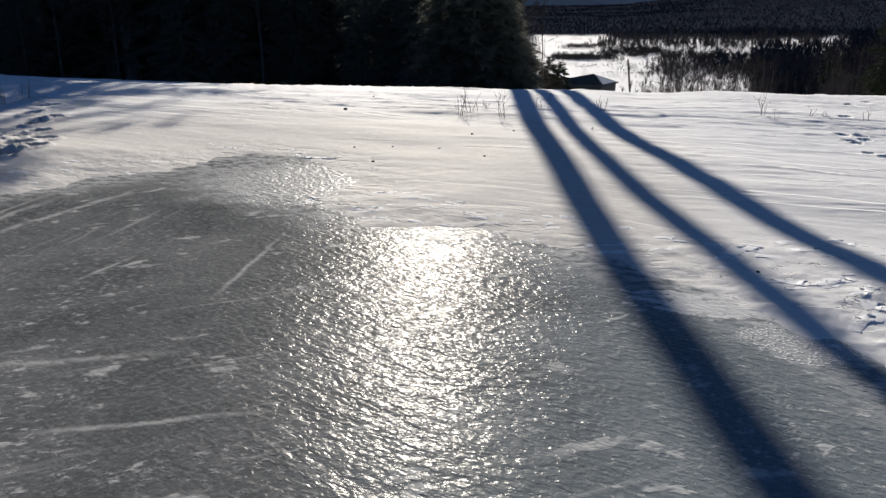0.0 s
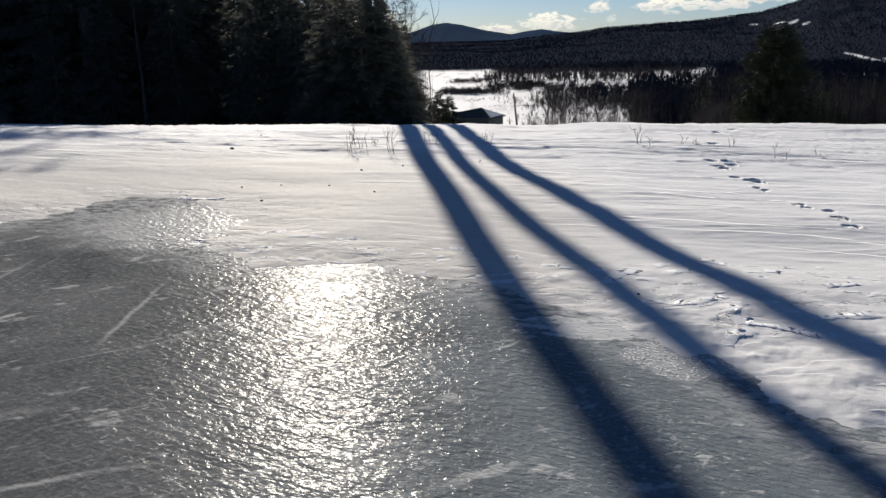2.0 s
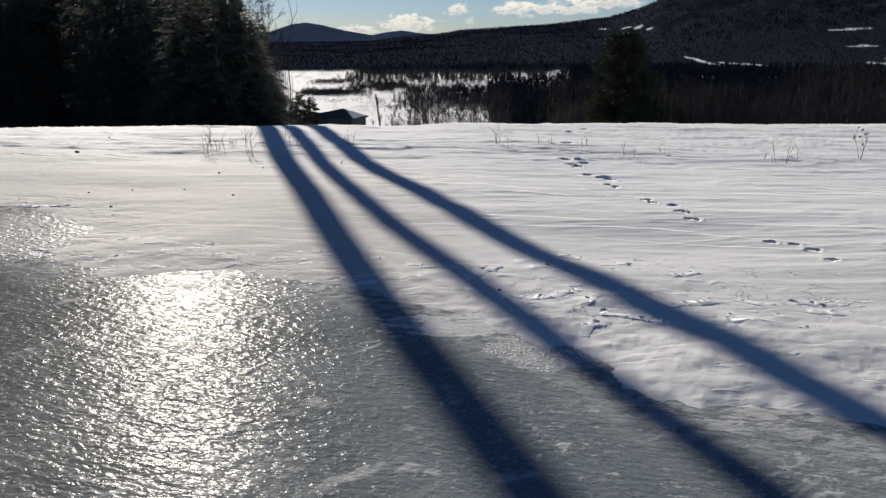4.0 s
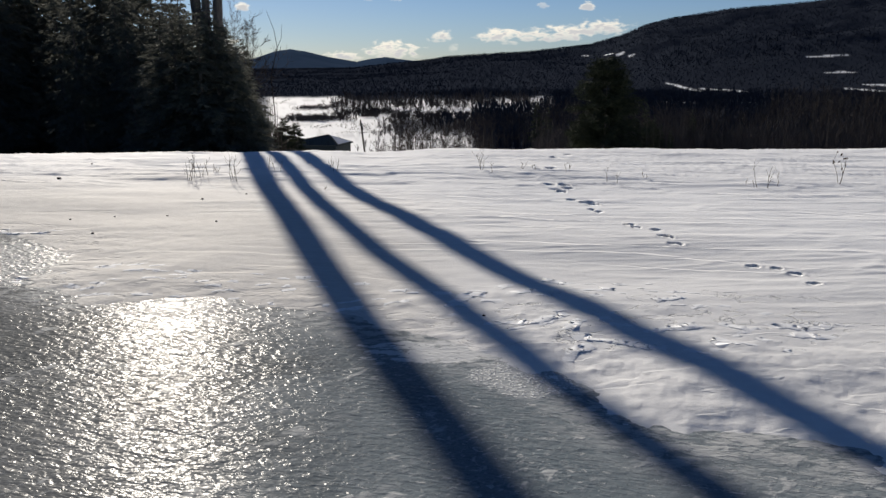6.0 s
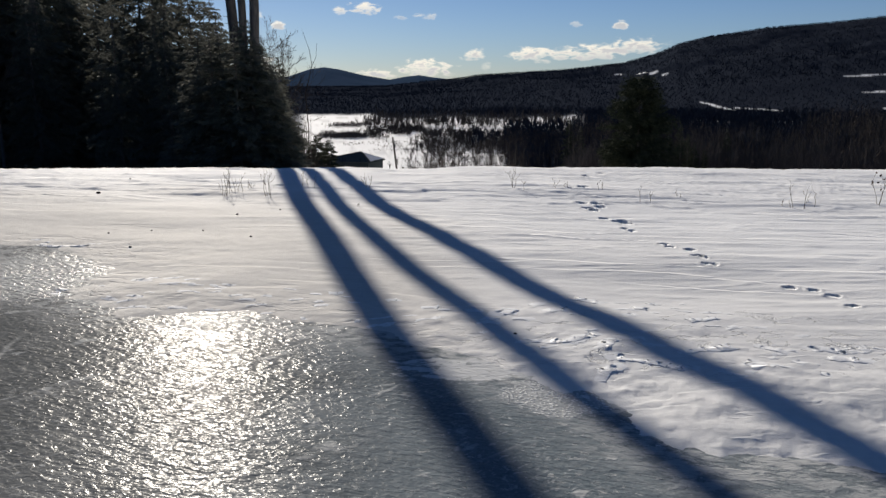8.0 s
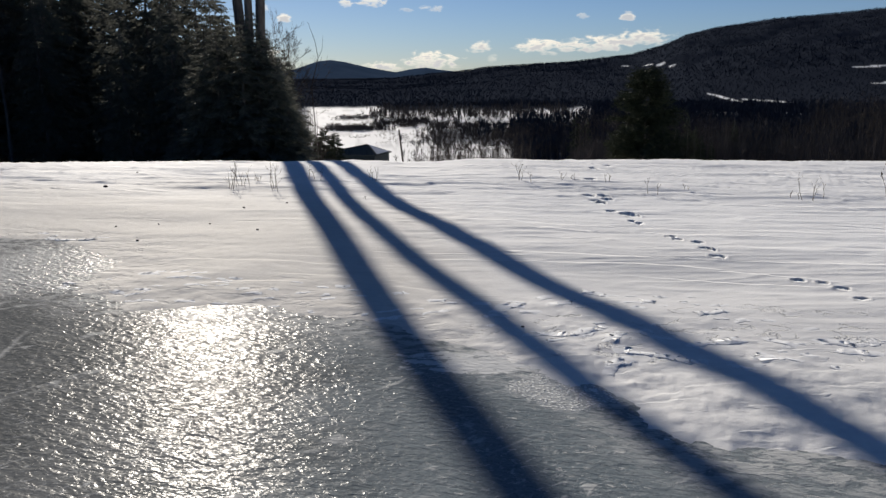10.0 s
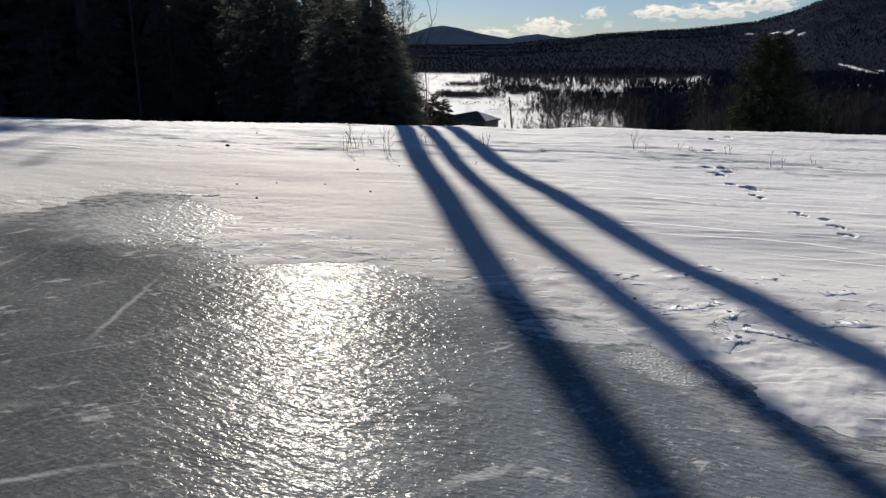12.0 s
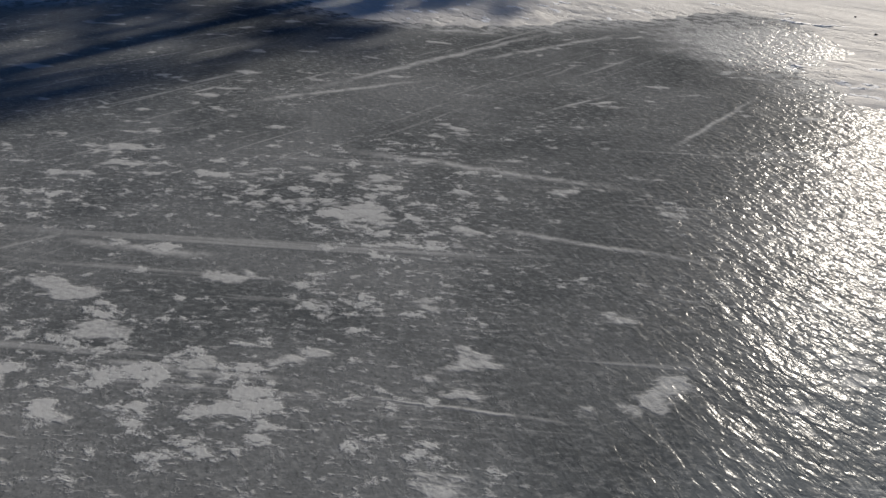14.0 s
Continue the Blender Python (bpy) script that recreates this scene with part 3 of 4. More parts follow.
def pits(x, y):
    rng = random.Random(5)
    dig = np.zeros(x.shape)
    for places, a, b, depth in ((HARE, 0.048, 0.028, 0.09), (BOOT, 0.09, 0.11, 0.30)):
        for px, py in places:
            m = (abs(x - px) < 0.7) & (abs(y - py) < 0.7)
            if not m.any():
                continue
            turn = radians(rng.uniform(-14, 14))
            sx, sy = rng.uniform(0.75, 1.25) * a, rng.uniform(0.8, 1.5) * b * 1.2
            if places is HARE and py > 9:
                sx, sy = sx * 1.5, sy * 1.7
            u, v = x[m] - px, y[m] - py
            u, v = u * math.cos(turn) + v * math.sin(turn), v * math.cos(turn) - u * math.sin(turn)
            q = np.sqrt((u / sx) ** 2 + (v / sy) ** 2) + 0.5 * fbm(x[m] * 9, y[m] * 9, 3, 4)
            dig[m] += depth * (1 - step(0.8, 1.05, q)) - 0.1 * depth * np.exp(-((q - 1.35) / 0.25) ** 2)
    return dig


def relief(x, y):
    """Wind-carved snow over the lie of the land: drifts, low ripples, broken crust, the ice's edge and trodden pits."""
    r = np.hypot(x, y)
    near = 1 - step(26, 40, r)
    sd = edge_distance(x, y)
    frayed = sd + 0.36 * fbm(x * 1.5, y * 2.2, 3, 21, 0.6) + 0.30 * fbm(x * 4.5, y * 7, 5, 23, 0.65)
    carve_more = 1 + 0.9 * step(9.6, 11.6, y)
    drift = 0.10 * fbm(x * 0.22, y * 0.5, 3, 31)
    ca, sa = math.cos(-0.12), math.sin(-0.12)
    u, v = x * ca - y * sa, x * sa + y * ca
    u = u + 1.2 * fbm(x * 0.5, y * 0.5, 2, 77)
    ridge = 1 - 2 * abs(fbm(u * 0.32, v * 1.5, 4, 41))
    carve = 0.024 * (ridge - 0.8) + 0.006 * fbm(u * 1.1, v * 6.0, 5, 51, 0.6)
    lines = 0.008 * np.maximum(0, 1 - 10 * abs(fbm(u * 0.55 + 40, v * 2.6, 4, 45))) ** 2 + 0.006 * np.maximum(0, 1 - 5 * abs(fbm(u * 1.2 + 9, v * 8.0, 3, 47))) ** 2
    crust = fbm(x * 1.8 + 5, y * 3.4, 5, 61, 0.55)
    zone = step(0.15, 0.6, sd) * (1 - step(1.4, 2.6, sd)) * step(-0.5, 0.9, x) * (1 - step(6.0, 8.0, r))
    shelf = zone * (0.0015 * step(0.03, 0.06, crust) + 0.002 * step(0.11, 0.135, crust))
    cover = (0.030 + 0.020 * step(-0.4, 0.8, x)) * (1 - np.exp(-np.maximum(frayed, 0) / 0.5)) + np.clip(frayed, -0.12, 0) * 0.35
    grow = step(0.0, 1.6, frayed)
    bank = cover - 0.004 + grow * (drift + 0.05 + (0.1 + 0.9 * step(0.8, 3.5, sd)) * carve_more * (carve + lines)) + shelf + step(-0.05, 0.3, frayed) * 0.002 * fbm(x * 3, y * 9, 3, 71)
    dip = 0.05 * np.exp(-((x + 0.75) / 0.85) ** 2) * step(11.0, 13.5, y)
    return near * (bank - dip - pits(x, y))


def ground_z(x, y):
    a, b = np.array([float(x)]), np.array([float(y)])
    return float(lay(a, b)[0] + relief(a, b)[0])


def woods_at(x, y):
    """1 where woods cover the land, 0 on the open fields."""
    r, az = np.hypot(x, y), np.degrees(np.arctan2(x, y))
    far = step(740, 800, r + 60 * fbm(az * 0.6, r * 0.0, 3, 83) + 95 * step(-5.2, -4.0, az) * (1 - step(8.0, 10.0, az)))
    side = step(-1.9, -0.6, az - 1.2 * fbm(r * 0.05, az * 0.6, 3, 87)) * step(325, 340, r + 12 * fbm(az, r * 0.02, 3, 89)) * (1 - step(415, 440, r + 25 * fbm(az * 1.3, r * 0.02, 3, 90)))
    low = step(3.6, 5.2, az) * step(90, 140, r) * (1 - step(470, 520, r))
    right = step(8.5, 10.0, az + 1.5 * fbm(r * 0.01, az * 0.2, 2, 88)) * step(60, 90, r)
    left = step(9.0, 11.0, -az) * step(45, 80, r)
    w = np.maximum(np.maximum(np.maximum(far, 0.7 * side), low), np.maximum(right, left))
    # low scrub in the valley fields; its grey also stands in for haze and shade
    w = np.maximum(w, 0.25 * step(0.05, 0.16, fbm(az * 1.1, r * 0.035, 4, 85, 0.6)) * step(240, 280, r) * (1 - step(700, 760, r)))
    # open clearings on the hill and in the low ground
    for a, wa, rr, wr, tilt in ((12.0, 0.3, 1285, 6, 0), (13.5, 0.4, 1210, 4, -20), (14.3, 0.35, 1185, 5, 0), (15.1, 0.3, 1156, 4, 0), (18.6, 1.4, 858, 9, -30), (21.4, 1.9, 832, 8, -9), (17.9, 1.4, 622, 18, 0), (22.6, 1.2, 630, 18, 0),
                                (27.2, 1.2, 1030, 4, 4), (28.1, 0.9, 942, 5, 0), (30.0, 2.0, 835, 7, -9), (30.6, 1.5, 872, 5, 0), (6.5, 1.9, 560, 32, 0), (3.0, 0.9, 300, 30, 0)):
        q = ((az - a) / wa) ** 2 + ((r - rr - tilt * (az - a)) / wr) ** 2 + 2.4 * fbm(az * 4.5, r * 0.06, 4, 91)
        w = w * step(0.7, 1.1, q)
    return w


def build_ground():
    az = np.concatenate([np.arange(-106, 40, 0.14), np.arange(40, 254, 3.0)])
    rad, r = [], 0.0
    r = 0.9
    while r < 26:
        rad.append(r)
        r += min(0.042 if r < 12.5 else 0.085, max(0.024, r * r / 1900))
    rad = np.concatenate([[0.02, 0.5], rad, np.geomspace(26.5, 800, 70), np.linspace(805, 1540, 130), np.geomspace(1650, 4700, 12)])
    a, rr = np.meshgrid(np.radians(az), rad)
    x, y = rr * np.sin(a), rr * np.cos(a)
    z = lay(x, y)
    m = rr < 40
    z[m] += relief(x[m], y[m])
    n, c = x.shape
    i, j = np.meshgrid(np.arange(n - 1), np.arange(c), indexing="ij")
    j2 = (j + 1) % c
    faces = np.stack([i * c + j, (i + 1) * c + j, (i + 1) * c + j2, i * c + j2], -1).reshape(-1, 4)[:, ::-1]
    me = mesh_from("ground", np.stack([x, y, z], -1).reshape(-1, 3), faces, SNOW)
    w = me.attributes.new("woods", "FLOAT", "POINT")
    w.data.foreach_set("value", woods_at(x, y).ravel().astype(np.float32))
    t = me.attributes.new("thin", "FLOAT", "POINT")
    near = rr < 40
    film = np.zeros(x.shape)
    film[near] = (1 - step(1.0, 6.0, edge_distance(x[near], y[near]) + 1.6 * fbm(x[near] * 0.6, y[near] * 0.8, 4, 131))) * (1 - 0.65 * step(-0.6, 0.8, x[near]))
    t.data.foreach_set("value", film.ravel().astype(np.float32))
    # the torn rim of the snow cover
    t = me.attributes.new("lip", "FLOAT", "POINT")
    band = np.zeros(x.shape)
    sd = edge_distance(x[near], y[near]) + 0.3 * fbm(x[near] * 1.5, y[near] * 2.2, 3, 21, 0.6)
    band[near] = step(0.03, 0.12, sd) * (1 - step(0.35, 0.8, sd)) * (1 - step(-0.3, 0.5, x[near]))
    t.data.foreach_set("value", band.ravel().astype(np.float32))
    ob = tagged(new("ground", me), "wind-carved snow field falling away to a wooded valley", "snow field", kind="structure")
    return ob


def build_ice():
    xs, ys = np.arange(-11, 4.0, 0.06), np.arange(-5, 8.6, 0.06)
    x, y = np.meshgrid(xs, ys)
    z = lay(x, y) + 0.006 * fbm(x * 1.4, y * 1.4, 3, 101)
    n, c = x.shape
    i, j = np.meshgrid(np.arange(n - 1), np.arange(c - 1), indexing="ij")
    faces = np.stack([i * c + j, i * c + j + 1, (i + 1) * c + j + 1, (i + 1) * c + j], -1).reshape(-1, 4)
    keep = (edge_distance(x, y) < 0.45)[:-1, :-1].ravel()
    me = mesh_from("ice", np.stack([x, y, z], -1).reshape(-1, 3), faces[keep], ICE)
    w = me.attributes.new("rim", "FLOAT", "POINT")
    w.data.foreach_set("value", np.maximum(step(-0.5, 0.05, edge_distance(x, y)), 1 - step(0.5, 1.5, np.hypot((x + 3.5) * 0.9, y - 6.8))).ravel().astype(np.float32))
    return tagged(new("ice", me), "wind-polished grey ice with white frost blotches", "ice", kind="structure")


build_ground()
build_ice()

# ------------------------------------------------------------------ trees
def conifer_meshes(name, height, spread, seed, needles, bare=0.05, open_=0.0, taper=0.8, droopy=0.0, dense=9, short=1.0, loose=0.05):
    """A spruce- or fir-like tree: tapered trunk, whorls of drooping boughs set with needle sprays."""
    rng = np.random.default_rng(seed)
    t = Soup()
    lean = rng.uniform(-0.02, 0.02, 2)
    hs = np.linspace(-0.6, height * 0.97, 7)
    t.tube([(lean[0] * h + 0.04 * math.sin(h), lean[1] * h, h) for h in hs], [max(0.015, height * 0.014 * (1 - max(h, 0) / height)) for h in hs], 7)
    c = Soup()
    z, cs, ds, ls, ws = height * bare + 0.2, [], [], [], []
    while z < height:
        q = z / height
        reach = spread * (1 - q) ** taper * rng.uniform(0.75, 1.15) + 0.12
        for b in range(rng.integers(4, 7)):
            if rng.random() < open_:
                continue
            w, L = rng.uniform(0, 2 * math.pi), reach * rng.uniform(0.6, 1.1)
            droop = rng.uniform(-0.42, -0.1) + droopy + 0.5 * max(0, q - 0.6)
            out = np.array([math.cos(w), math.sin(w), droop])
            base = np.array([lean[0] * z, lean[1] * z, z])
            c.tube([base, base + out * L * 0.6, base + out * L * 0.95 + (0, 0, 0.06 * L)], [0.02, 0.012, 0.004], 3, False)
            n = max(6, int(L * dense * 2.3))
            u = rng.uniform(0.12, 1.0, n)
            p = base + u[:, None] * out * L + rng.normal(0, loose, (n, 3))
            side = np.where(rng.random(n) < 0.5, 1, -1)[:, None] * np.array([-math.sin(w), math.cos(w), 0])
            d = out * 0.9 + side * rng.uniform(0.2, 1.0, (n, 1)) + np.array([0, 0, -0.25]) + rng.normal(0, 0.15, (n, 3))
            cs.append(p), ds.append(d)
            ls.append(short * rng.uniform(0.3, 0.6, n) * (0.5 + 0.5 * min(1, L)))
            ws.append(rng.uniform(0.02, 0.048, n) * (0.6 + 0.4 * min(1, L)))
        z += rng.uniform(0.16, 0.3) * (0.8 + height * 0.03)
    c.blades(np.concatenate(cs), np.concatenate(ds), np.concatenate(ls), np.concatenate(ws), rng)
    return t.mesh(name + "_trunk", BARK, True), c.mesh(name + "_crown", needles)


def branch(t, rng, p, d, L, r, depth, kinks=3):
    """One limb with its forks."""
    pts, radii = [p], [r]
    for i in range(kinks):
        d = (d + Vector(rng.normal(0, 0.13, 3)) + Vector((0, 0, 0.06))).normalized()
        p = p + d * float(L / kinks)
        pts.append(p), radii.append(r * (1 - 0.55 * (i + 1) / kinks))
    t.tube(pts, radii, 5 if depth > 2 else 3, False)
    if depth == 0:
        return
    for i in range(rng.integers(2, 5) if depth > 1 else rng.integers(3, 6)):
        at = pts[rng.integers(1, kinks + 1)]
        side = Vector(rng.normal(0, 1, 3))
        nd = (d * float(rng.uniform(0.5, 1.0)) + side.normalized() * float(rng.uniform(0.45, 0.8)) + Vector((0, 0, 0.15))).normalized()
        branch(t, rng, at, nd, L * rng.uniform(0.45, 0.72), max(0.006, r * 0.42), depth - 1)


def bare_meshes(name, height, seed, depth=3, thick=0.014, low=0.3, bark=None, limbs=9):
    """A leafless tree: a tapered trunk and a crown of forking limbs and twigs."""
    rng = np.random.default_rng(seed)
    t, c = Soup(), Soup()
    pts = [Vector((0, 0, -0.6))]
    for h in np.linspace(0.12, 0.92, 6):
        pts.append(Vector((rng.normal(0, 0.012 * height * h), rng.normal(0, 0.012 * height * h), height * h)))
    r0 = height * thick
    t.tube(pts, [r0 * (1.15 - 0.95 * i / 6) for i in range(7)], 7)
    for i in range(int(limbs + height * 0.4)):
        q = rng.uniform(low, 0.95)
        at = pts[0].lerp(pts[-1], q)
        seg = q * 6
        at = pts[int(seg)].lerp(pts[min(6, int(seg) + 1)], seg - int(seg))
        w = rng.uniform(0, 2 * math.pi)
        d = Vector((math.cos(w), math.sin(w), rng.uniform(0.35, 1.1))).normalized()
        branch(c, rng, at, d, height * rng.uniform(0.16, 0.3) * (1.15 - 0.6 * q), r0 * 0.34 * (1.1 - 0.7 * q), depth - 1)
    return t.mesh(name + "_trunk", bark or BARK, True), c.mesh(name + "_crown", TWIG)


def tree(name, meshes, x, y, label, category, group="", scale=1.0, turn=0.0, sink=0.0):
    ob = thing(name, Matrix.Translation((x, y, ground_z(x, y) - sink)) @ pose(0, 0, 0, 0, 0, turn), label, category, group)
    ob.scale = (scale,) * 3
    part("trunk", meshes[0], ob)
    part("crown", meshes[1], ob)
    return ob


def polar(az, r):
    return r * math.sin(radians(az)), r * math.cos(radians(az))


rng = np.random.default_rng(11)
SPRUCE = [conifer_meshes("spruce", h, s, 100 + i, NEEDLES, 0.03, dense=17, short=0.62) for i, (h, s) in enumerate(((9.0, 2.0), (8.0, 1.8), (10.0, 2.3), (7.0, 1.9)))]
FIRS = [conifer_meshes("valley_spruce", h, s, 110 + i, NEEDLES_PINE, 0.03, dense=12) for i, (h, s) in enumerate(((9.0, 2.0), (8.0, 1.8), (10.0, 2.3), (7.0, 1.9)))]
TALL = [conifer_meshes("tall_spruce", h, s, 120 + i, NEEDLES, 0.05, 0.1) for i, (h, s) in enumerate(((25.0, 3.8), (28.0, 4.2)))]
BARE = [bare_meshes("bare_tree", h, 140 + i, 3, 0.010, 0.3, DARKBARK, 12) for i, h in enumerate((9.0, 11.0, 12.0, 10.0))]
VALLEY = [bare_meshes("valley_tree", h, 150 + i, 3, 0.007, 0.22, DARKBARK) for i, h in enumerate((9.0, 11.0, 12.0, 10.0))]
BIRCH = bare_meshes("birch", 6.5, 158, 4, 0.009, 0.45, None, 16)
YOUNG = conifer_meshes("young_spruce", 5.0, 1.75, 131, NEEDLES_PINE, 0.02, 0, 0.6, 0.2, 26)
SCRUB = [bare_meshes("scrub", h, 160 + i, 3, 0.010, 0.02) for i, h in enumerate((2.4, 3.2))]

# the dark stand of evergreens past the crest. Those in the sun's way to the field stay low; further aside they are tall.
spots = []
for row, (y0, gap) in enumerate(((28.5, 1.9), (31.5, 1.9), (35.0, 2.0), (39.0, 2.2), (44.0, 2.4), (49.0, 2.8), (56.0, 3.4))):
    x = -y0 * math.tan(radians(11.6)) - (0.3 if row else 1.4)
    while x > -y0 * 1.9 - 10:
        spots.append((x + rng.normal(0, 0.45), y0 + rng.normal(0, 0.7), row))
        x -= gap * rng.uniform(0.75, 1.25)
for x, y, row in spots:
    u = x + 0.32 * y
    # room under the sun's rays that graze the crest
    limit = max(3.0, (y - 17.0) * 0.375 + 0.4)
    base = ground_z(x, y)
    near_edge = max(0.0, (x + y * math.tan(radians(11.6))) / -3.2)
    limit = min(limit, 3.2 + 3.4 * near_edge) if near_edge < 2 else limit
    if u < -5.6 and row > 0 and rng.random() < (0.85 if u < -7.2 else 0.36):
        m = TALL[rng.integers(2)]
        tree("spruce_tree", m, x, y, "tall dark spruce in a dense evergreen stand", "tree", "evergreen stand", rng.uniform(0.72, 1.0), rng.uniform(0, 360))
    elif rng.random() < 0.16 and row < 3:
        i = rng.integers(4)
        h = (9.0, 11.0, 12.0, 10.0)[i]
        tree("bare_tree", BARE[i], x, y, "leafless grey hardwood among dark evergreens", "tree", "evergreen stand", min(1.0, (limit - base) / h), rng.uniform(0, 360))
    else:
        i = rng.integers(4)
        h = (9.0, 8.0, 10.0, 7.0)[i]
        s = min(1.7, (limit - base) / h) * rng.uniform(0.86, 1.0)
        tree("spruce_tree", SPRUCE[i], x, y, "dark evergreen spruce in a dense stand", "tree", "evergreen stand", s, rng.uniform(0, 360))


def three_stemmed_pine():
    """Three tall stems from one stool, bare for most of their height."""
    x, y = -7.13, 30.0
    z = ground_z(x, y)
    ob = thing("three_stemmed_pine", Matrix.Translation((x, y, z)), "tall three-stemmed pine with long bare trunks", "tree")
    # height above the field and sideways place of each stem
    stems = (((-2, -7.2), (4.6, -7.6), (5.8, -7.75), (7.5, -8.11), (8.4, -8.22), (9.4, -8.34), (10.3, -8.36), (20, -8.7)),
             ((-2, -7.2), (4.6, -7.2), (5.8, -7.37), (7.5, -7.65), (8.6, -7.79), (9.2, -7.70), (10.2, -7.49), (20, -6.4)),
             ((-2, -7.0), (4.6, -6.75), (5.9, -6.9), (7.4, -7.12), (8.4, -7.09), (9.5, -6.88), (10.2, -6.52), (20, -4.0)))
    for i, (r, line) in enumerate(zip((0.185, 0.145, 0.175), stems)):
        s, c, q = Soup(), Soup(), np.random.default_rng(200 + i)

        def along(h):
            # the bends are rounded
            return sum(np.interp(h + z + e, [p[0] for p in line], [p[1] for p in line]) for e in (-0.3, -0.15, 0, 0.15, 0.3)) / 5 - x
        hs = np.linspace(-0.5, 19, 70)
        s.tube([(along(h), 0.03 * math.sin(h * 0.7 + i), h) for h in hs], [r * (1.08 - 0.02 * max(0, h)) for h in hs], 10)
        for b in range(14):
            h = q.uniform(1.0, 9.0)
            w = q.uniform(0, 6.28)
            p = Vector((along(h), 0, h))
            s.tube([p, p + Vector((math.cos(w) * 0.35, math.sin(w) * 0.35, 0.02))], [0.02, 0.006], 3, False)
        stem = part("trunk", s.mesh("pine_stem", BARK, True), ob)
        n = 260
        h = q.uniform(14.5, 20.5, n)
        w, rad = q.uniform(0, 6.28, n), q.uniform(0.1, 2.2, n) * np.clip((21.5 - h) / 4, 0.2, 1)
        p = np.stack([along(h) + rad * np.cos(w), rad * np.sin(w), h], 1)
        for e in range(5):
            c.blades(p + q.normal(0, 0.18, p.shape), np.stack([np.cos(w), np.sin(w), q.uniform(-0.2, 0.9, n)], 1) + q.normal(0, 0.5, p.shape), q.uniform(0.3, 0.5, n), q.uniform(0.04, 0.09, n), q)
        part("crown", c.mesh("pine_crown", NEEDLES_PINE), ob)
    return ob


three_stemmed_pine()

for az, r, top, i in ((-13.4, 25.2, 3.9, 0), (-14.9, 25.0, 3.6, 1), (-12.7, 25.4, 3.0, 3), (-11.9, 25.8, 1.2, 3), (-16.6, 25.4, 3.4, 2), (-14.1, 24.4, 3.3, 3), (-11.0, 26.5, -1.0, 3), (-13.0, 24.6, 2.4, 3), (-12.2, 24.8, 1.6, 1), (-15.8, 24.6, 3.0, 3)):
    x, y = polar(az, r)
    base = ground_z(x, y)
    ob = tree("spruce_tree", SPRUCE[i], x, y, "dark evergreen spruce at the open end of the stand", "tree", "evergreen stand", (1.6 + r * math.tan(radians(top)) - base) / (9.0, 8.0, 10.0, 7.0)[i] * 1.03, az * 33)
    ob.scale = (ob.scale[0] * 1.5, ob.scale[1] * 1.5, ob.scale[2])

# by the stand's open end: a bare birch, a thin bent sapling, bushes and two small spruces
for az, r, m, s, lab in ((-10.85, 40.0, BIRCH, 1.0, "leafless grey birch at the end of the evergreen stand"),
                         (-12.2, 41.0, BIRCH, 1.12, "leafless grey birch against the evergreen stand"), (-11.5, 43.0, BIRCH, 0.9, "slender leafless birch against the evergreen stand"),
                         (-10.4, 36.0, SCRUB[1], 0.95, "leafless grey bush beside the evergreens"), (-9.9, 45.0, SCRUB[1], 1.1, "tall leafless grey bush beside the evergreens"), (-10.15, 41.0, SCRUB[1], 1.05, "tall leafless grey bush beside the evergreens"), (-9.6, 42.0, SCRUB[0], 1.2, "leafless grey bush beside the evergreens"), (-10.3, 47.0, SCRUB[0], 1.6, "leafless grey bush beside the evergreens"), (-9.05, 48.0, SCRUB[0], 1.0, "low leafless grey bush beside the evergreens"), (-9.75, 44.0, SCRUB[0], 1.45, "leafless grey bush beside the evergreens"),
                         (-9.3, 46.0, SCRUB[1], 1.05, "leafless grey bush beside the evergreens"), (-10.9, 34.0, SCRUB[0], 0.9, "leafless grey bush beside the evergreens")):
    x, y = polar(az, r)
    bush = m in SCRUB
    tree("bush" if bush else "bare_tree", m, x, y, lab, "bush" if bush else "tree", "", s, az * 40)
x, y = polar(-9.55, 38.0)
sap = thing("sapling", Matrix.Translation((x, y, ground_z(x, y))), "thin bent leafless sapling beyond the crest", "sapling")
s = Soup()
s.tube([(0, 0, -0.3), (0.1, 0, 2.0), (0.0, 0, 3.6), (0.35, 0, 4.9), (0.25, 0, 5.6), (-0.05, 0, 6.5)], [0.03, 0.026, 0.02, 0.015, 0.012, 0.006], 5)
s.tube([(0.3, 0, 4.8), (0.55, 0, 5.3), (0.6, 0, 5.9)], [0.015, 0.01, 0.005], 4)
part("stem", s.mesh("sapling_stem", TWIG, True), sap)
for az, r, top in ((-8.8, 70.0, -3.5), (-8.0, 72.0, -3.85), (-9.35, 71.0, -4.3)):
    x, y = polar(az, r)
    tree("spruce_tree", YOUNG, x, y, "small dark spruce beside the house", "tree", "small spruces by the house", 1.0 * (1.6 + r * math.tan(radians(top)) - ground_z(x, y)) / 4.95, az * 30)


# ------------------------------------------------------------------ the house below the crest
def boxy(name, x0, x1, y0, y1, z0, z1, mat):
    v = [(x, y, z) for z in (z0, z1) for y in (y0, y1) for x in (x0, x1)]
    f = [(0, 2, 3, 1), (4, 5, 7, 6), (0, 1, 5, 4), (2, 6, 7, 3), (0, 4, 6, 2), (1, 3, 7, 5)]
    return mesh_from(name, v, f, mat, False)


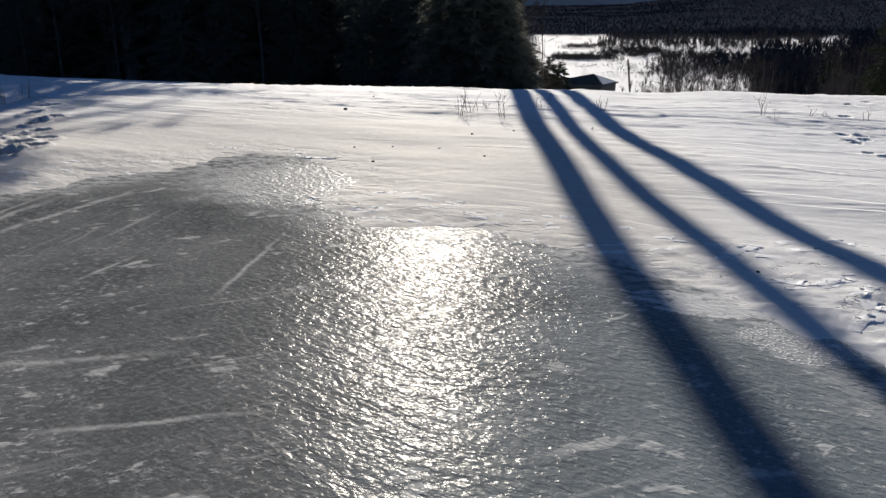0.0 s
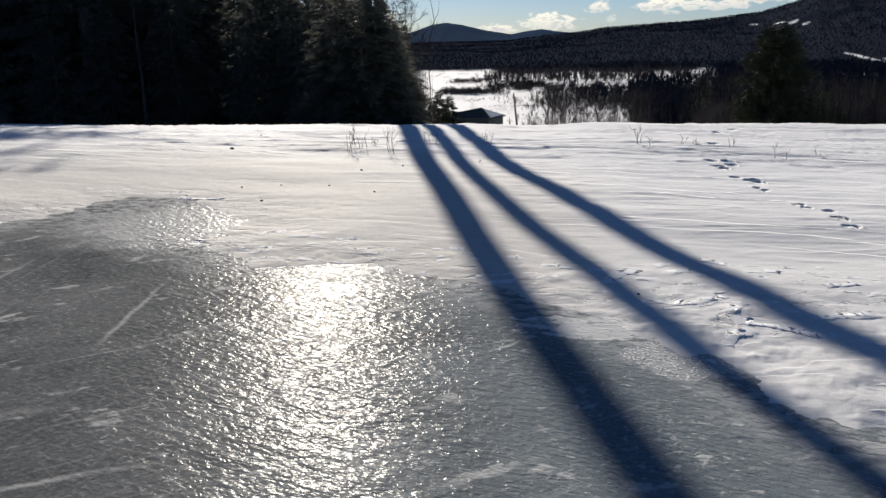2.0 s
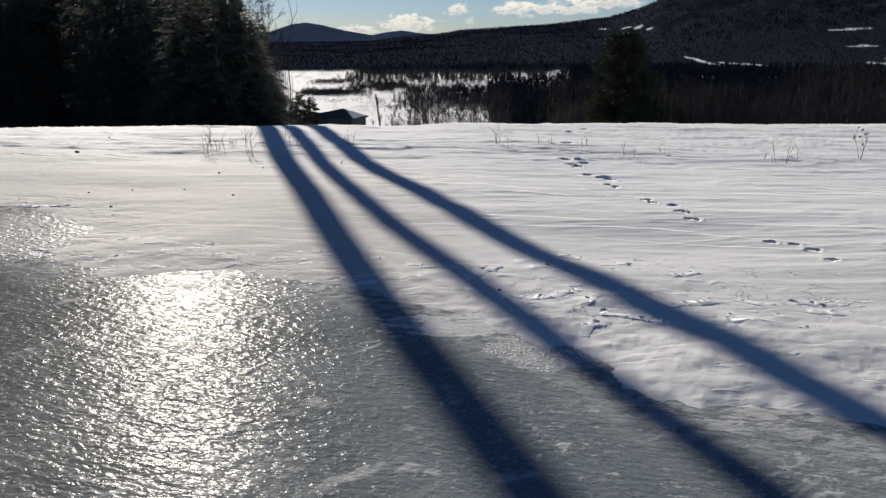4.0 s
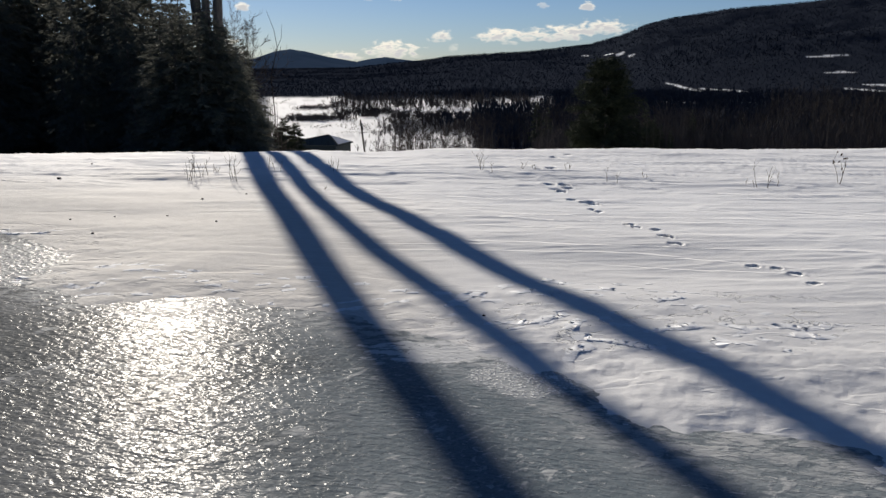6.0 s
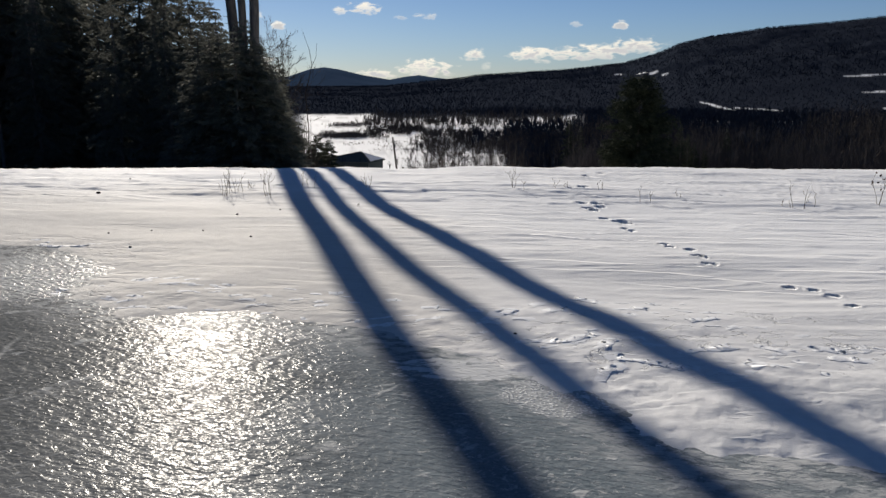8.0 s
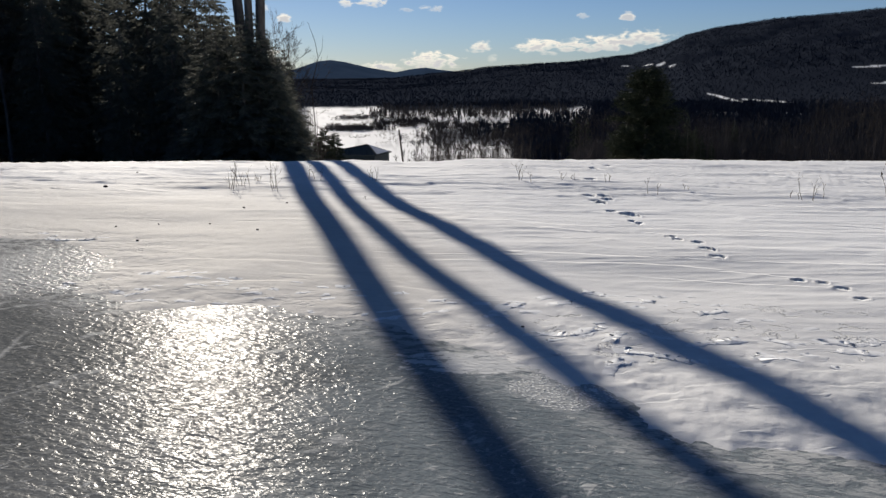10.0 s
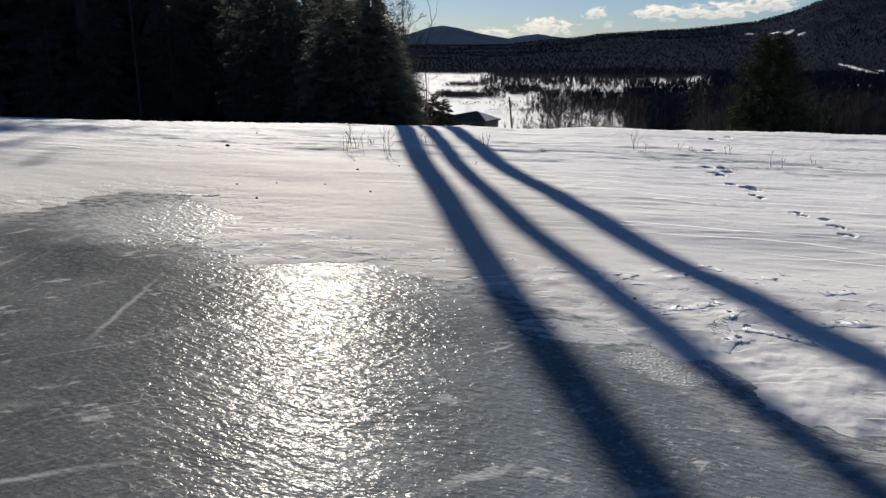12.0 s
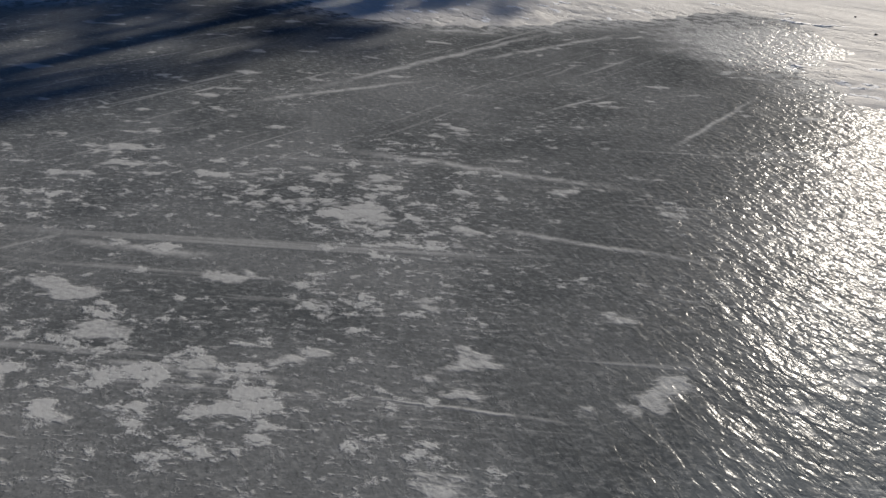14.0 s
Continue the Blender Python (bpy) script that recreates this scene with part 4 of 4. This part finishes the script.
def house():
    """A low square house under a hipped roof, one corner towards the field."""
    cx, cy = polar(-6.2, 120.0)
    gz = ground_z(cx, cy)
    ob = thing("house", Matrix.Translation((cx, cy, gz)) @ pose(0, 0, 0, 0, 0, 6.2), "low dark green house with a snow-dusted hipped roof", "house")
    eave, apex = -9.45 - gz, -8.14 - gz
    left, front, right, back = (np.array(c) for c in ((-6.85, -0.1), (2.0, -3.2), (4.4, 1.9), (-4.4, 5.0)))
    mid = (left + right) / 2
    ring = [left, front, right, back]
    peak = np.array((0.72, 0.32, apex))
    for a, b in zip(ring, ring[1:] + ring[:1]):
        p0, p1 = mid + (a - mid) * 0.93, mid + (b - mid) * 0.93
        n = np.array(((b - a)[1], -(b - a)[0])) / np.linalg.norm(b - a) * 0.12
        q = [(*p0, -1.2), (*p1, -1.2), (*p1, eave), (*p0, eave)]
        v = [(x - n[0], y - n[1], z) for x, y, z in q] + q
        part("wall", mesh_from("house_wall", v, [(4, 5, 6, 7), (3, 2, 1, 0), (0, 1, 5, 4), (1, 2, 6, 5), (2, 3, 7, 6), (3, 0, 4, 7)], SIDING, False), ob)
        e0, e1 = np.array((*a, eave)), np.array((*b, eave))
        top = [e0, e1, peak]
        v = top + [p - (0, 0, 0.14) for p in top]
        part("roof", mesh_from("roof_slope", v, [(0, 1, 2), (5, 4, 3), (0, 3, 4), (0, 4, 1), (1, 4, 5), (1, 5, 2), (2, 5, 3), (2, 3, 0)], ROOFING, False), ob)
    # thin snow on the side that looks away from the sun
    e0, e1 = np.array((*front, eave)), np.array((*right, eave))

    def at(u, h):
        p = e0 + (e1 - e0) * u
        return p + (peak - p) * h + (0.02, -0.01, 0.05)
    top = [at(0.05, 0.05), at(0.93, 0.06), at(0.85, 0.5), at(0.5, 0.93), at(0.25, 0.7)]
    v = top + [p - (0, 0, 0.04) for p in top]
    bm = bmesh.new()
    vs = [bm.verts.new(p) for p in v]
    bm.faces.new(vs[:5]), bm.faces.new(vs[:4:-1])
    for i in range(5):
        bm.faces.new((vs[i], vs[i + 5], vs[(i + 1) % 5 + 5], vs[(i + 1) % 5]))
    me = bpy.data.meshes.new("snow_cap")
    bm.to_mesh(me)
    bm.free()
    me.materials.append(ROOF_SNOW)
    part("snow_cap", me, ob, "thin snow lying on the roof")
    return ob


house()


def pole():
    x, y = polar(-3.30, 130.0)
    z = ground_z(x, y)
    top = 1.6 - 130 * math.tan(radians(3.65)) - z
    ob = thing("utility_pole", Matrix.Translation((x, y, z)) @ pose(0, 0, 0, 0, -6.2, 0), "weathered wooden utility pole in the valley", "utility pole")
    s = Soup()
    s.tube([(0, 0, -1), (0, 0, top * 0.5), (0, 0, top)], [0.16, 0.145, 0.12], 9)
    part("post", s.mesh("post", POLEWOOD, True), ob)
    part("crossarm", boxy("crossarm", -0.28, 0.28, -0.05, 0.05, top - 0.75, top - 0.65, POLEWOOD), ob)
    s = Soup()
    s.tube([(0.18, -0.1, top - 1.6), (0.18, -0.1, top - 1.05)], [0.12, 0.12], 9)
    part("transformer", s.mesh("transformer", SIDING, True), ob)


pole()


# ------------------------------------------------------------------ the valley woods
pine = conifer_meshes("white_pine", 11.0, 5.4, 300, NEEDLES_PINE, 0.04, 0.05, 0.5, 0.36, 38, loose=0.2)
x, y = polar(13.5, 74.0)
tree("pine_tree", pine, x, y, "large dark white pine beyond the crest", "tree", "", (1.6 + 74 * 0.003 - ground_z(x, y)) / 10.8, 40)
for az, r, top, i in ((15.5, 76, -3.0, 0), (16.3, 77, -3.6, 1), (17.2, 78, -4.0, 3), (15.0, 79, -3.3, 2), (16.8, 80, -3.4, 2), (17.9, 79, -4.4, 3), (12.0, 110, -3.4, 2), (16.3, 110, -2.6, 2), (8.8, 170, -2.5, 0), (9.5, 175, -2.9, 1), (19.3, 120, -3.0, 1)):
    x, y = polar(az, r)
    base = ground_z(x, y)
    tree("spruce_tree", FIRS[i], x, y, "dark spruce in the valley woods", "tree", "valley evergreens", (1.6 + r * math.tan(radians(top)) - base) / (9.0, 8.0, 10.0, 7.0)[i], az * 50)

for n in range(320):
    az = rng.uniform(3.0, 33.0) if n % 3 else rng.uniform(16, 33)
    r = rng.uniform(120, 330) if az < 9 else rng.uniform(75, 260)
    i = rng.integers(4)
    x, y = polar(az, r)
    top = rng.uniform(-3.6, -2.8) if az < 9 else rng.uniform(-2.6, -1.6) if az < 16 else rng.uniform(-3.3, -2.3) if az < 24 else rng.uniform(-2.1, -0.9)
    h = max(3.0, 1.6 + r * math.tan(radians(top)) - ground_z(x, y))
    tree("bare_tree", VALLEY[i], x, y, "leafless grey-brown hardwood in the valley woods", "tree", "valley hardwoods", min(1.6, h / (9.0, 11.0, 12.0, 10.0)[i]), rng.uniform(0, 360))
for n in range(150):
    az, r = rng.uniform(-2.6, 6.0), rng.uniform(112, 200)
    x, y = polar(az, r)
    top = rng.uniform(-5.6, -4.9) if az < -1.2 or n % 3 else rng.uniform(-4.9, -3.9)
    tree("bush", SCRUB[n % 2], x, y, "leafless brown brush by the lower field", "bush", "lower field brush", max(0.4, min(2.2, (1.6 + r * math.tan(radians(top)) - ground_z(x, y)) / 2.8)), rng.uniform(0, 360))


def scatter(name, label, category, places, heights, widths, mat, seed, spiky, m=8, fine=0.16):
    """Far trees as one object: each a fan of slim upward twigs, or a ragged spire of drooping boughs."""
    q = np.random.default_rng(seed)
    n = len(places)
    x, y = places[:, 0], places[:, 1]
    base = np.stack([x, y, lay(x, y) - 0.3], -1)
    s = Soup()
    up = np.array([0, 0, 1.0])
    s.blades(base, np.stack([q.normal(0, 0.05, n), q.normal(0, 0.05, n), np.ones(n)], -1), heights, heights * (fine * 0.17 if not spiky else 0.12), q)
    for i in range(m):
        u = (i + 0.5) / m if spiky else q.uniform(0.06, 0.6, n)
        a = q.uniform(0, 6.28, n)
        side = np.stack([np.cos(a), np.sin(a), np.zeros(n)], -1)
        if spiky:
            d = side * (1 - u) + up * -0.15
            L = widths * (1.1 - u)
        else:
            d = side * ((widths / heights) * q.uniform(0.4, 1.6, n))[:, None] * 1.6 + up
            L = heights * q.uniform(0.25, 0.5, n)
        s.blades(base + up * (heights * u)[:, None], d, L, L * (0.35 if spiky else fine), q)
    return tagged(new(name, s.mesh(name, mat)), label, category, kind="stuff")


def sown(n, az0, az1, r0, r1, seed, wooded=True):
    q = np.random.default_rng(seed)
    az, r = q.uniform(az0, az1, n), np.sqrt(q.uniform(r0 * r0, r1 * r1, n))
    x, y = r * np.sin(np.radians(az)), r * np.cos(np.radians(az))
    if wooded:
        keep = woods_at(x, y) > q.uniform(0.2, 0.9, n)
        x, y = x[keep], y[keep]
    return np.stack([x, y], 1), q


p, q = sown(32000, -14, 36, 740, 1520, 401)
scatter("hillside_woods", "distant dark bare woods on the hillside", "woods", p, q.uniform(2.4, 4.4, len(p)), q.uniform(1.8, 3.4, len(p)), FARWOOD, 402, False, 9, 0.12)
p, q = sown(6000, -14, 36, 740, 1450, 403)
p = p[fbm(p[:, 0] * 0.006, p[:, 1] * 0.006, 3, 409) > 0.09]
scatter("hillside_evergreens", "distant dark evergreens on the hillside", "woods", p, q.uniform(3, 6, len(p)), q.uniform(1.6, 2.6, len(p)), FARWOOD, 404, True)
p, q = sown(6500, 2, 36, 200, 740, 405)
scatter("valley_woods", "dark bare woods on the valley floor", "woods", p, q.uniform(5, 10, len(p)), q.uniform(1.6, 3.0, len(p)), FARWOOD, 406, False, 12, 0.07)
p, q = sown(15000, 8.5, 36, 85, 300, 407)
scatter("thicket", "grey-brown leafless thicket under the valley trees", "brush", p, q.uniform(1.5, 4.8, len(p)), q.uniform(0.8, 1.8, len(p)), THICKET, 408, False, 14, 0.014)

# hedgerows, brush and thin trees among the white fields: count, azimuths, distances, heights, widths, clumping
for i, (n, a0, a1, r0, r1, h0, h1, w0, w1, gap) in enumerate(((700, -7.7, -5.7, 540, 580, 1.6, 3.6, 1.4, 2.6, -0.3), (900, -8.4, -5.2, 427, 446, 2.6, 5.2, 1.2, 2.6, -0.25),
                                                              (1300, -5.1, -1.0, 430, 500, 3.0, 6.0, 1.0, 2.2, -0.16), (520, -5.4, 9.0, 520, 562, 6.0, 14.0, 1.2, 2.6, -0.12),
                                                              (1300, -5.4, 9.5, 545, 760, 4.0, 9.0, 0.8, 1.8, -0.06), (420, -7.6, -1.8, 352, 392, 0.6, 1.6, 0.8, 1.8, -0.06),
                                                              (70, -4.4, -1.4, 385, 400, 0.4, 0.9, 0.8, 1.6, 0.0), (420, -7.5, -1.0, 342, 348, 0.35, 0.9, 0.6, 1.4, -0.08),
                                                              (2600, -1.6, 9.0, 326, 440, 3.0, 7.0, 0.9, 2.0, -0.16), (420, -3.0, 6.0, 240, 330, 1.5, 5.0, 0.8, 2.0, -0.08))):
    p, q = sown(n, a0, a1, r0, r1, 420 + i, False)
    p = p + q.normal(0, 1, p.shape) * (3.2, (r1 - r0) * 0.25)
    p = p[fbm(p[:, 0] * 0.05, p[:, 1] * 0.02, 3, 460 + i) > gap]
    scatter("hedgerow", "brown brush and thin trees between white fields", "brush", p, q.uniform(h0, h1, len(p)) * (0.75 + 1.1 * fbm(p[:, 0] * 0.11, p[:, 1] * 0.05, 3, 480 + i)), q.uniform(w0, w1, len(p)), THICKET, 440 + i, False, 14, 0.045 if h1 > 2 else 0.16)


def far_mountain():
    """The mountain at the valley's end, with the blue of distant haze in its colour."""
    az = np.arange(-40, 30, 0.1)
    el = np.interp(az, [-40, -18, -12, -10.6, -9.2, -8.2, -7.2, -5.6, -3.7, -2.6, -1.7, -0.8, 0.6, 4, 30], [0.4, 0.5, 0.35, 0.55, 1.02, 1.16, 1.0, 0.62, 0.3, 0.5, 0.6, 0.45, 0.3, 0.2, 0.2])
    el = el + 0.03 * fbm(az * 2.0, az * 0, 4, 500)
    rows = []
    for q, r in ((0.0, 2600), (0.35, 3000), (0.7, 3500), (1.0, 4000), (0.9, 4300)):
        z = 1.6 + r * np.tan(np.radians(el)) * q - 40 * (1 - q)
        rows.append(np.stack([r * np.sin(np.radians(az)), r * np.cos(np.radians(az)), z], -1))
    v = np.stack(rows)
    n, c = v.shape[:2]
    i, j = np.meshgrid(np.arange(n - 1), np.arange(c - 1), indexing="ij")
    f = np.stack([i * c + j, i * c + j + 1, (i + 1) * c + j + 1, (i + 1) * c + j], -1).reshape(-1, 4)
    tagged(new("backdrop", mesh_from("backdrop", v.reshape(-1, 3), f, FARHILL)), "distant wooded mountain on the skyline, coloured haze blue", "mountain", kind="structure")


far_mountain()


# ------------------------------------------------------------------ small things on the snow
def weed(x, y, height, stems, seed, label, leaves=False, spread=0.2):
    q = np.random.default_rng(seed)
    ob = thing("weed", Matrix.Translation((x, y, ground_z(x, y))), label, "weed", "dry weeds on the crest")
    for i in range(stems):
        s = Soup()
        h, w = height * q.uniform(0.6, 1.15), q.uniform(0, 6.28)
        d = Vector((math.cos(w), math.sin(w) * 0.5, 0)) * spread * q.uniform(0.1, 1.2)
        b = Vector((q.normal(0, 0.05), q.normal(0, 0.05), -0.05))
        pts = [b, b + d * h * 0.45 + Vector((q.normal(0, 0.008), 0, h * 0.45)), b + d * h * 0.75 + Vector((q.normal(0, 0.012), 0, h * 0.8)), b + d * h * 1.05 + Vector((q.normal(0, 0.014), 0, h))]
        s.tube(pts, [0.0038, 0.0032, 0.0024, 0.0014], 4)
        stalk = part("stalk", s.mesh("stalk", STALK), ob)
        for j in range(q.integers(2, 5)):
            u, g = q.uniform(1.0, 2.9), Soup()
            p = pts[int(u)].lerp(pts[int(u) + 1], u - int(u))
            e = p + Vector((q.normal(0, 0.13), q.normal(0, 0.10), q.uniform(0.18, 0.40))) * height
            m = p.lerp(e, 0.55) + Vector((0, 0, -0.02))
            g.tube([p, m, e], [0.0022, 0.0018, 0.0012], 3, False)
            twig = part("twig", g.mesh("twig", STALK), stalk)
            if leaves and q.random() < 0.8:
                g = Soup()
                g.blades([tuple(e)], [(q.normal(), q.normal(), -1)], 0.05, 0.014, q)
                part("leaf", g.mesh("leaf", DEAD_LEAF), stalk, "curled brown leaf")
    return ob


WEEDS = [(-2.9, 10.65, 0.33, 5), (-2.8, 10.8, 0.22, 4), (-2.73, 11.24, 0.14, 4), (-2.33, 10.65, 0.32, 4), (-1.98, 11.44, 0.24, 3), (-1.06, 11.6, 0.26, 3), (-1.11, 10.01, 0.08, 1), (1.02, 11.89, 0.30, 4),
         (1.18, 11.56, 0.2, 1), (1.73, 12.03, 0.15, 4), (2.28, 11.87, 0.22, 2), (2.77, 11.03, 0.2, 2), (3.32, 11.34, 0.15, 2), (4.82, 10.8, 0.34, 3), (5.08, 10.96, 0.38, 1), (4.69, 10.95, 0.13, 2)]
for i, (x, y, h, n) in enumerate(WEEDS):
    weed(x, y, h, n, 600 + i, "dry leafless weed stalks standing in snow", False, 0.3)
weed(6.14, 11.24, 0.46, 3, 650, "dry weed with curled brown leaves in snow", True, 0.4)

q = np.random.default_rng(700)
for i in range(16):
    weed(-9.15 + q.normal(0, 0.32), 8.75 + q.normal(0, 0.22), q.uniform(0.25, 0.6), 3, 710 + i, "tall dry grass stalks in shaded snow", False, 0.12)
for i, (x, y, h) in enumerate(((-10.9, 8.7, 1.3), (-10.6, 9.0, 1.0), (-11.6, 8.6, 1.5), (-11.2, 9.4, 0.9), (-12.2, 8.2, 1.2), (-10.05, 9.3, 0.8))):
    weed(x, y, h, 3, 740 + i, "thin bare shrub stems in shaded snow", False, 0.18)


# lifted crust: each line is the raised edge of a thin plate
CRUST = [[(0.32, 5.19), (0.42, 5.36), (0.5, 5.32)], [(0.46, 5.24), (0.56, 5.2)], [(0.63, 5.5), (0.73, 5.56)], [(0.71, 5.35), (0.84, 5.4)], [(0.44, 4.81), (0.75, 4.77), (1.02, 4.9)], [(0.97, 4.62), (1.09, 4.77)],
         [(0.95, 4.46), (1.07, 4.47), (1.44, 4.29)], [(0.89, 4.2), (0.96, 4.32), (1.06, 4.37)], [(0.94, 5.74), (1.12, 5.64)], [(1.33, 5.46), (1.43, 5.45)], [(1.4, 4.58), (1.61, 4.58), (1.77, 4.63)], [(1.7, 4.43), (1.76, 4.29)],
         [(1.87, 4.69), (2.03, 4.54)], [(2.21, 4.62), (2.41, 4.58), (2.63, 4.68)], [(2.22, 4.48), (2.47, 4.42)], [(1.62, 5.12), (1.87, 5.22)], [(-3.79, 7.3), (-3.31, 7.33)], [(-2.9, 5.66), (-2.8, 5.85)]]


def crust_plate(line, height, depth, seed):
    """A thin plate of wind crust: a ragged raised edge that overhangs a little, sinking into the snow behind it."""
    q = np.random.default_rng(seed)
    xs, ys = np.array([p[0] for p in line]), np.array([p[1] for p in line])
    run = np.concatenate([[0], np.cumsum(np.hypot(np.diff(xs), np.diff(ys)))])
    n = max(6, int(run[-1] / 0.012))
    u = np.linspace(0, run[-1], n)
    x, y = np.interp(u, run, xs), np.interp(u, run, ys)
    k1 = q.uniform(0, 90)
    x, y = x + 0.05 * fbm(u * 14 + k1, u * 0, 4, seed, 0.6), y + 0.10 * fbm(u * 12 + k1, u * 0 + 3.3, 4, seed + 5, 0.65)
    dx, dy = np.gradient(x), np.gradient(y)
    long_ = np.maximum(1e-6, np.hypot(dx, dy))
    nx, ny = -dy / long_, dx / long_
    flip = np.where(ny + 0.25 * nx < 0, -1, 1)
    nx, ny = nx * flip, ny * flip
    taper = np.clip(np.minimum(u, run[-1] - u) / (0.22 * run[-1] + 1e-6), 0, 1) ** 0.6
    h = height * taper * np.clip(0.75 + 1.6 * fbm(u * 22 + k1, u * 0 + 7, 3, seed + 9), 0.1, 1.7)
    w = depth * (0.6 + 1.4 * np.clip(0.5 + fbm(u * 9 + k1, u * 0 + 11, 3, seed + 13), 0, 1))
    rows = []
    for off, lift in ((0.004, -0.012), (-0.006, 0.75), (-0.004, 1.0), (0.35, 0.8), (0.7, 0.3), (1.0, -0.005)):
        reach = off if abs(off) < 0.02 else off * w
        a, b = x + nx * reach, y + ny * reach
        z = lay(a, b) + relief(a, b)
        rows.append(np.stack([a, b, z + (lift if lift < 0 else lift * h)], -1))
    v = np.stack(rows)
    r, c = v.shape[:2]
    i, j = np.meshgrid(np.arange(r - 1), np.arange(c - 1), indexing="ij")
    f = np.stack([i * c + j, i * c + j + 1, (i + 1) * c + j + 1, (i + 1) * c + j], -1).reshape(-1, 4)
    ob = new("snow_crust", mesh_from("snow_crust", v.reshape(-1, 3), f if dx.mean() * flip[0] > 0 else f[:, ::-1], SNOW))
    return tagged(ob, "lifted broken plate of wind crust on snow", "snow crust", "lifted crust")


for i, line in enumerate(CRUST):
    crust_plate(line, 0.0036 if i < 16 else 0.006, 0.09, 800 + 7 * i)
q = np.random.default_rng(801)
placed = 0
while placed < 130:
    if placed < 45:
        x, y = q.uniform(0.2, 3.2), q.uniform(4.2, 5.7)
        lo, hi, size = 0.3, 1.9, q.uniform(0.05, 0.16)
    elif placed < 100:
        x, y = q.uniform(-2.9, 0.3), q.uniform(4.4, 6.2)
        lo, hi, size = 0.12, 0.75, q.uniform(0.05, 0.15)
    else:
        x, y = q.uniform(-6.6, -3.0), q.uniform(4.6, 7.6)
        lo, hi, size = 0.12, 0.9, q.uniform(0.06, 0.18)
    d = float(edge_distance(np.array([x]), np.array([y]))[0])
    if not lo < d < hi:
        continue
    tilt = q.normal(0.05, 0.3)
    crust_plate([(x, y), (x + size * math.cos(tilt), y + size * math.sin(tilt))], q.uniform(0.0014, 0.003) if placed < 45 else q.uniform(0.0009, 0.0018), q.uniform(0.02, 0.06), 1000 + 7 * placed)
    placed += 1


def rock(name, x, y, size, seed, mat, label, category, group="", sink=0.2):
    """An uneven rounded lump."""
    bm = bmesh.new()
    bmesh.ops.create_icosphere(bm, subdivisions=3, radius=1.0)
    for v in bm.verts:
        n = noise.noise(v.co * 1.4 + Vector((seed, 0, 0))) * 0.35 + noise.noise(v.co * 4 + Vector((0, seed, 0))) * 0.12
        v.co = Vector((v.co.x * size[0], v.co.y * size[1], v.co.z * size[2])) * (1 + n)
    me = bpy.data.meshes.new(name)
    bm.to_mesh(me)
    bm.free()
    me.materials.append(mat)
    for f in me.polygons:
        f.use_smooth = True
    ob = new(name, me)
    ob.location = (x, y, ground_z(x, y) + size[2] * (1 - sink))
    return tagged(ob, label, category, group)


rock("boulder", -10.1, 8.5, (0.19, 0.16, 0.18), 3.0, STONE, "dark rounded boulder standing in shaded snow", "boulder", "", 0.25)
CLODS = [(-4.47, 10.37, 0.05), (-2.91, 7.33, 0.024), (-3.36, 7.95, 0.018), (-2.34, 9.03, 0.022), (-1.95, 9.53, 0.018), (-1.9, 7.8, 0.02), (-2.47, 8.14, 0.016), (-2.99, 8.12, 0.016), (0.46, 4.97, 0.018), (-4.6, 11.79, 0.02)]
for i, (x, y, s) in enumerate(CLODS):
    rock("bark_chip", x, y, (s * 0.6, s * 0.45, s * 0.32), i * 1.7, CLOD, "small dark chip of bark lying on snow", "bark chip", "chips on the snow", 0.3)
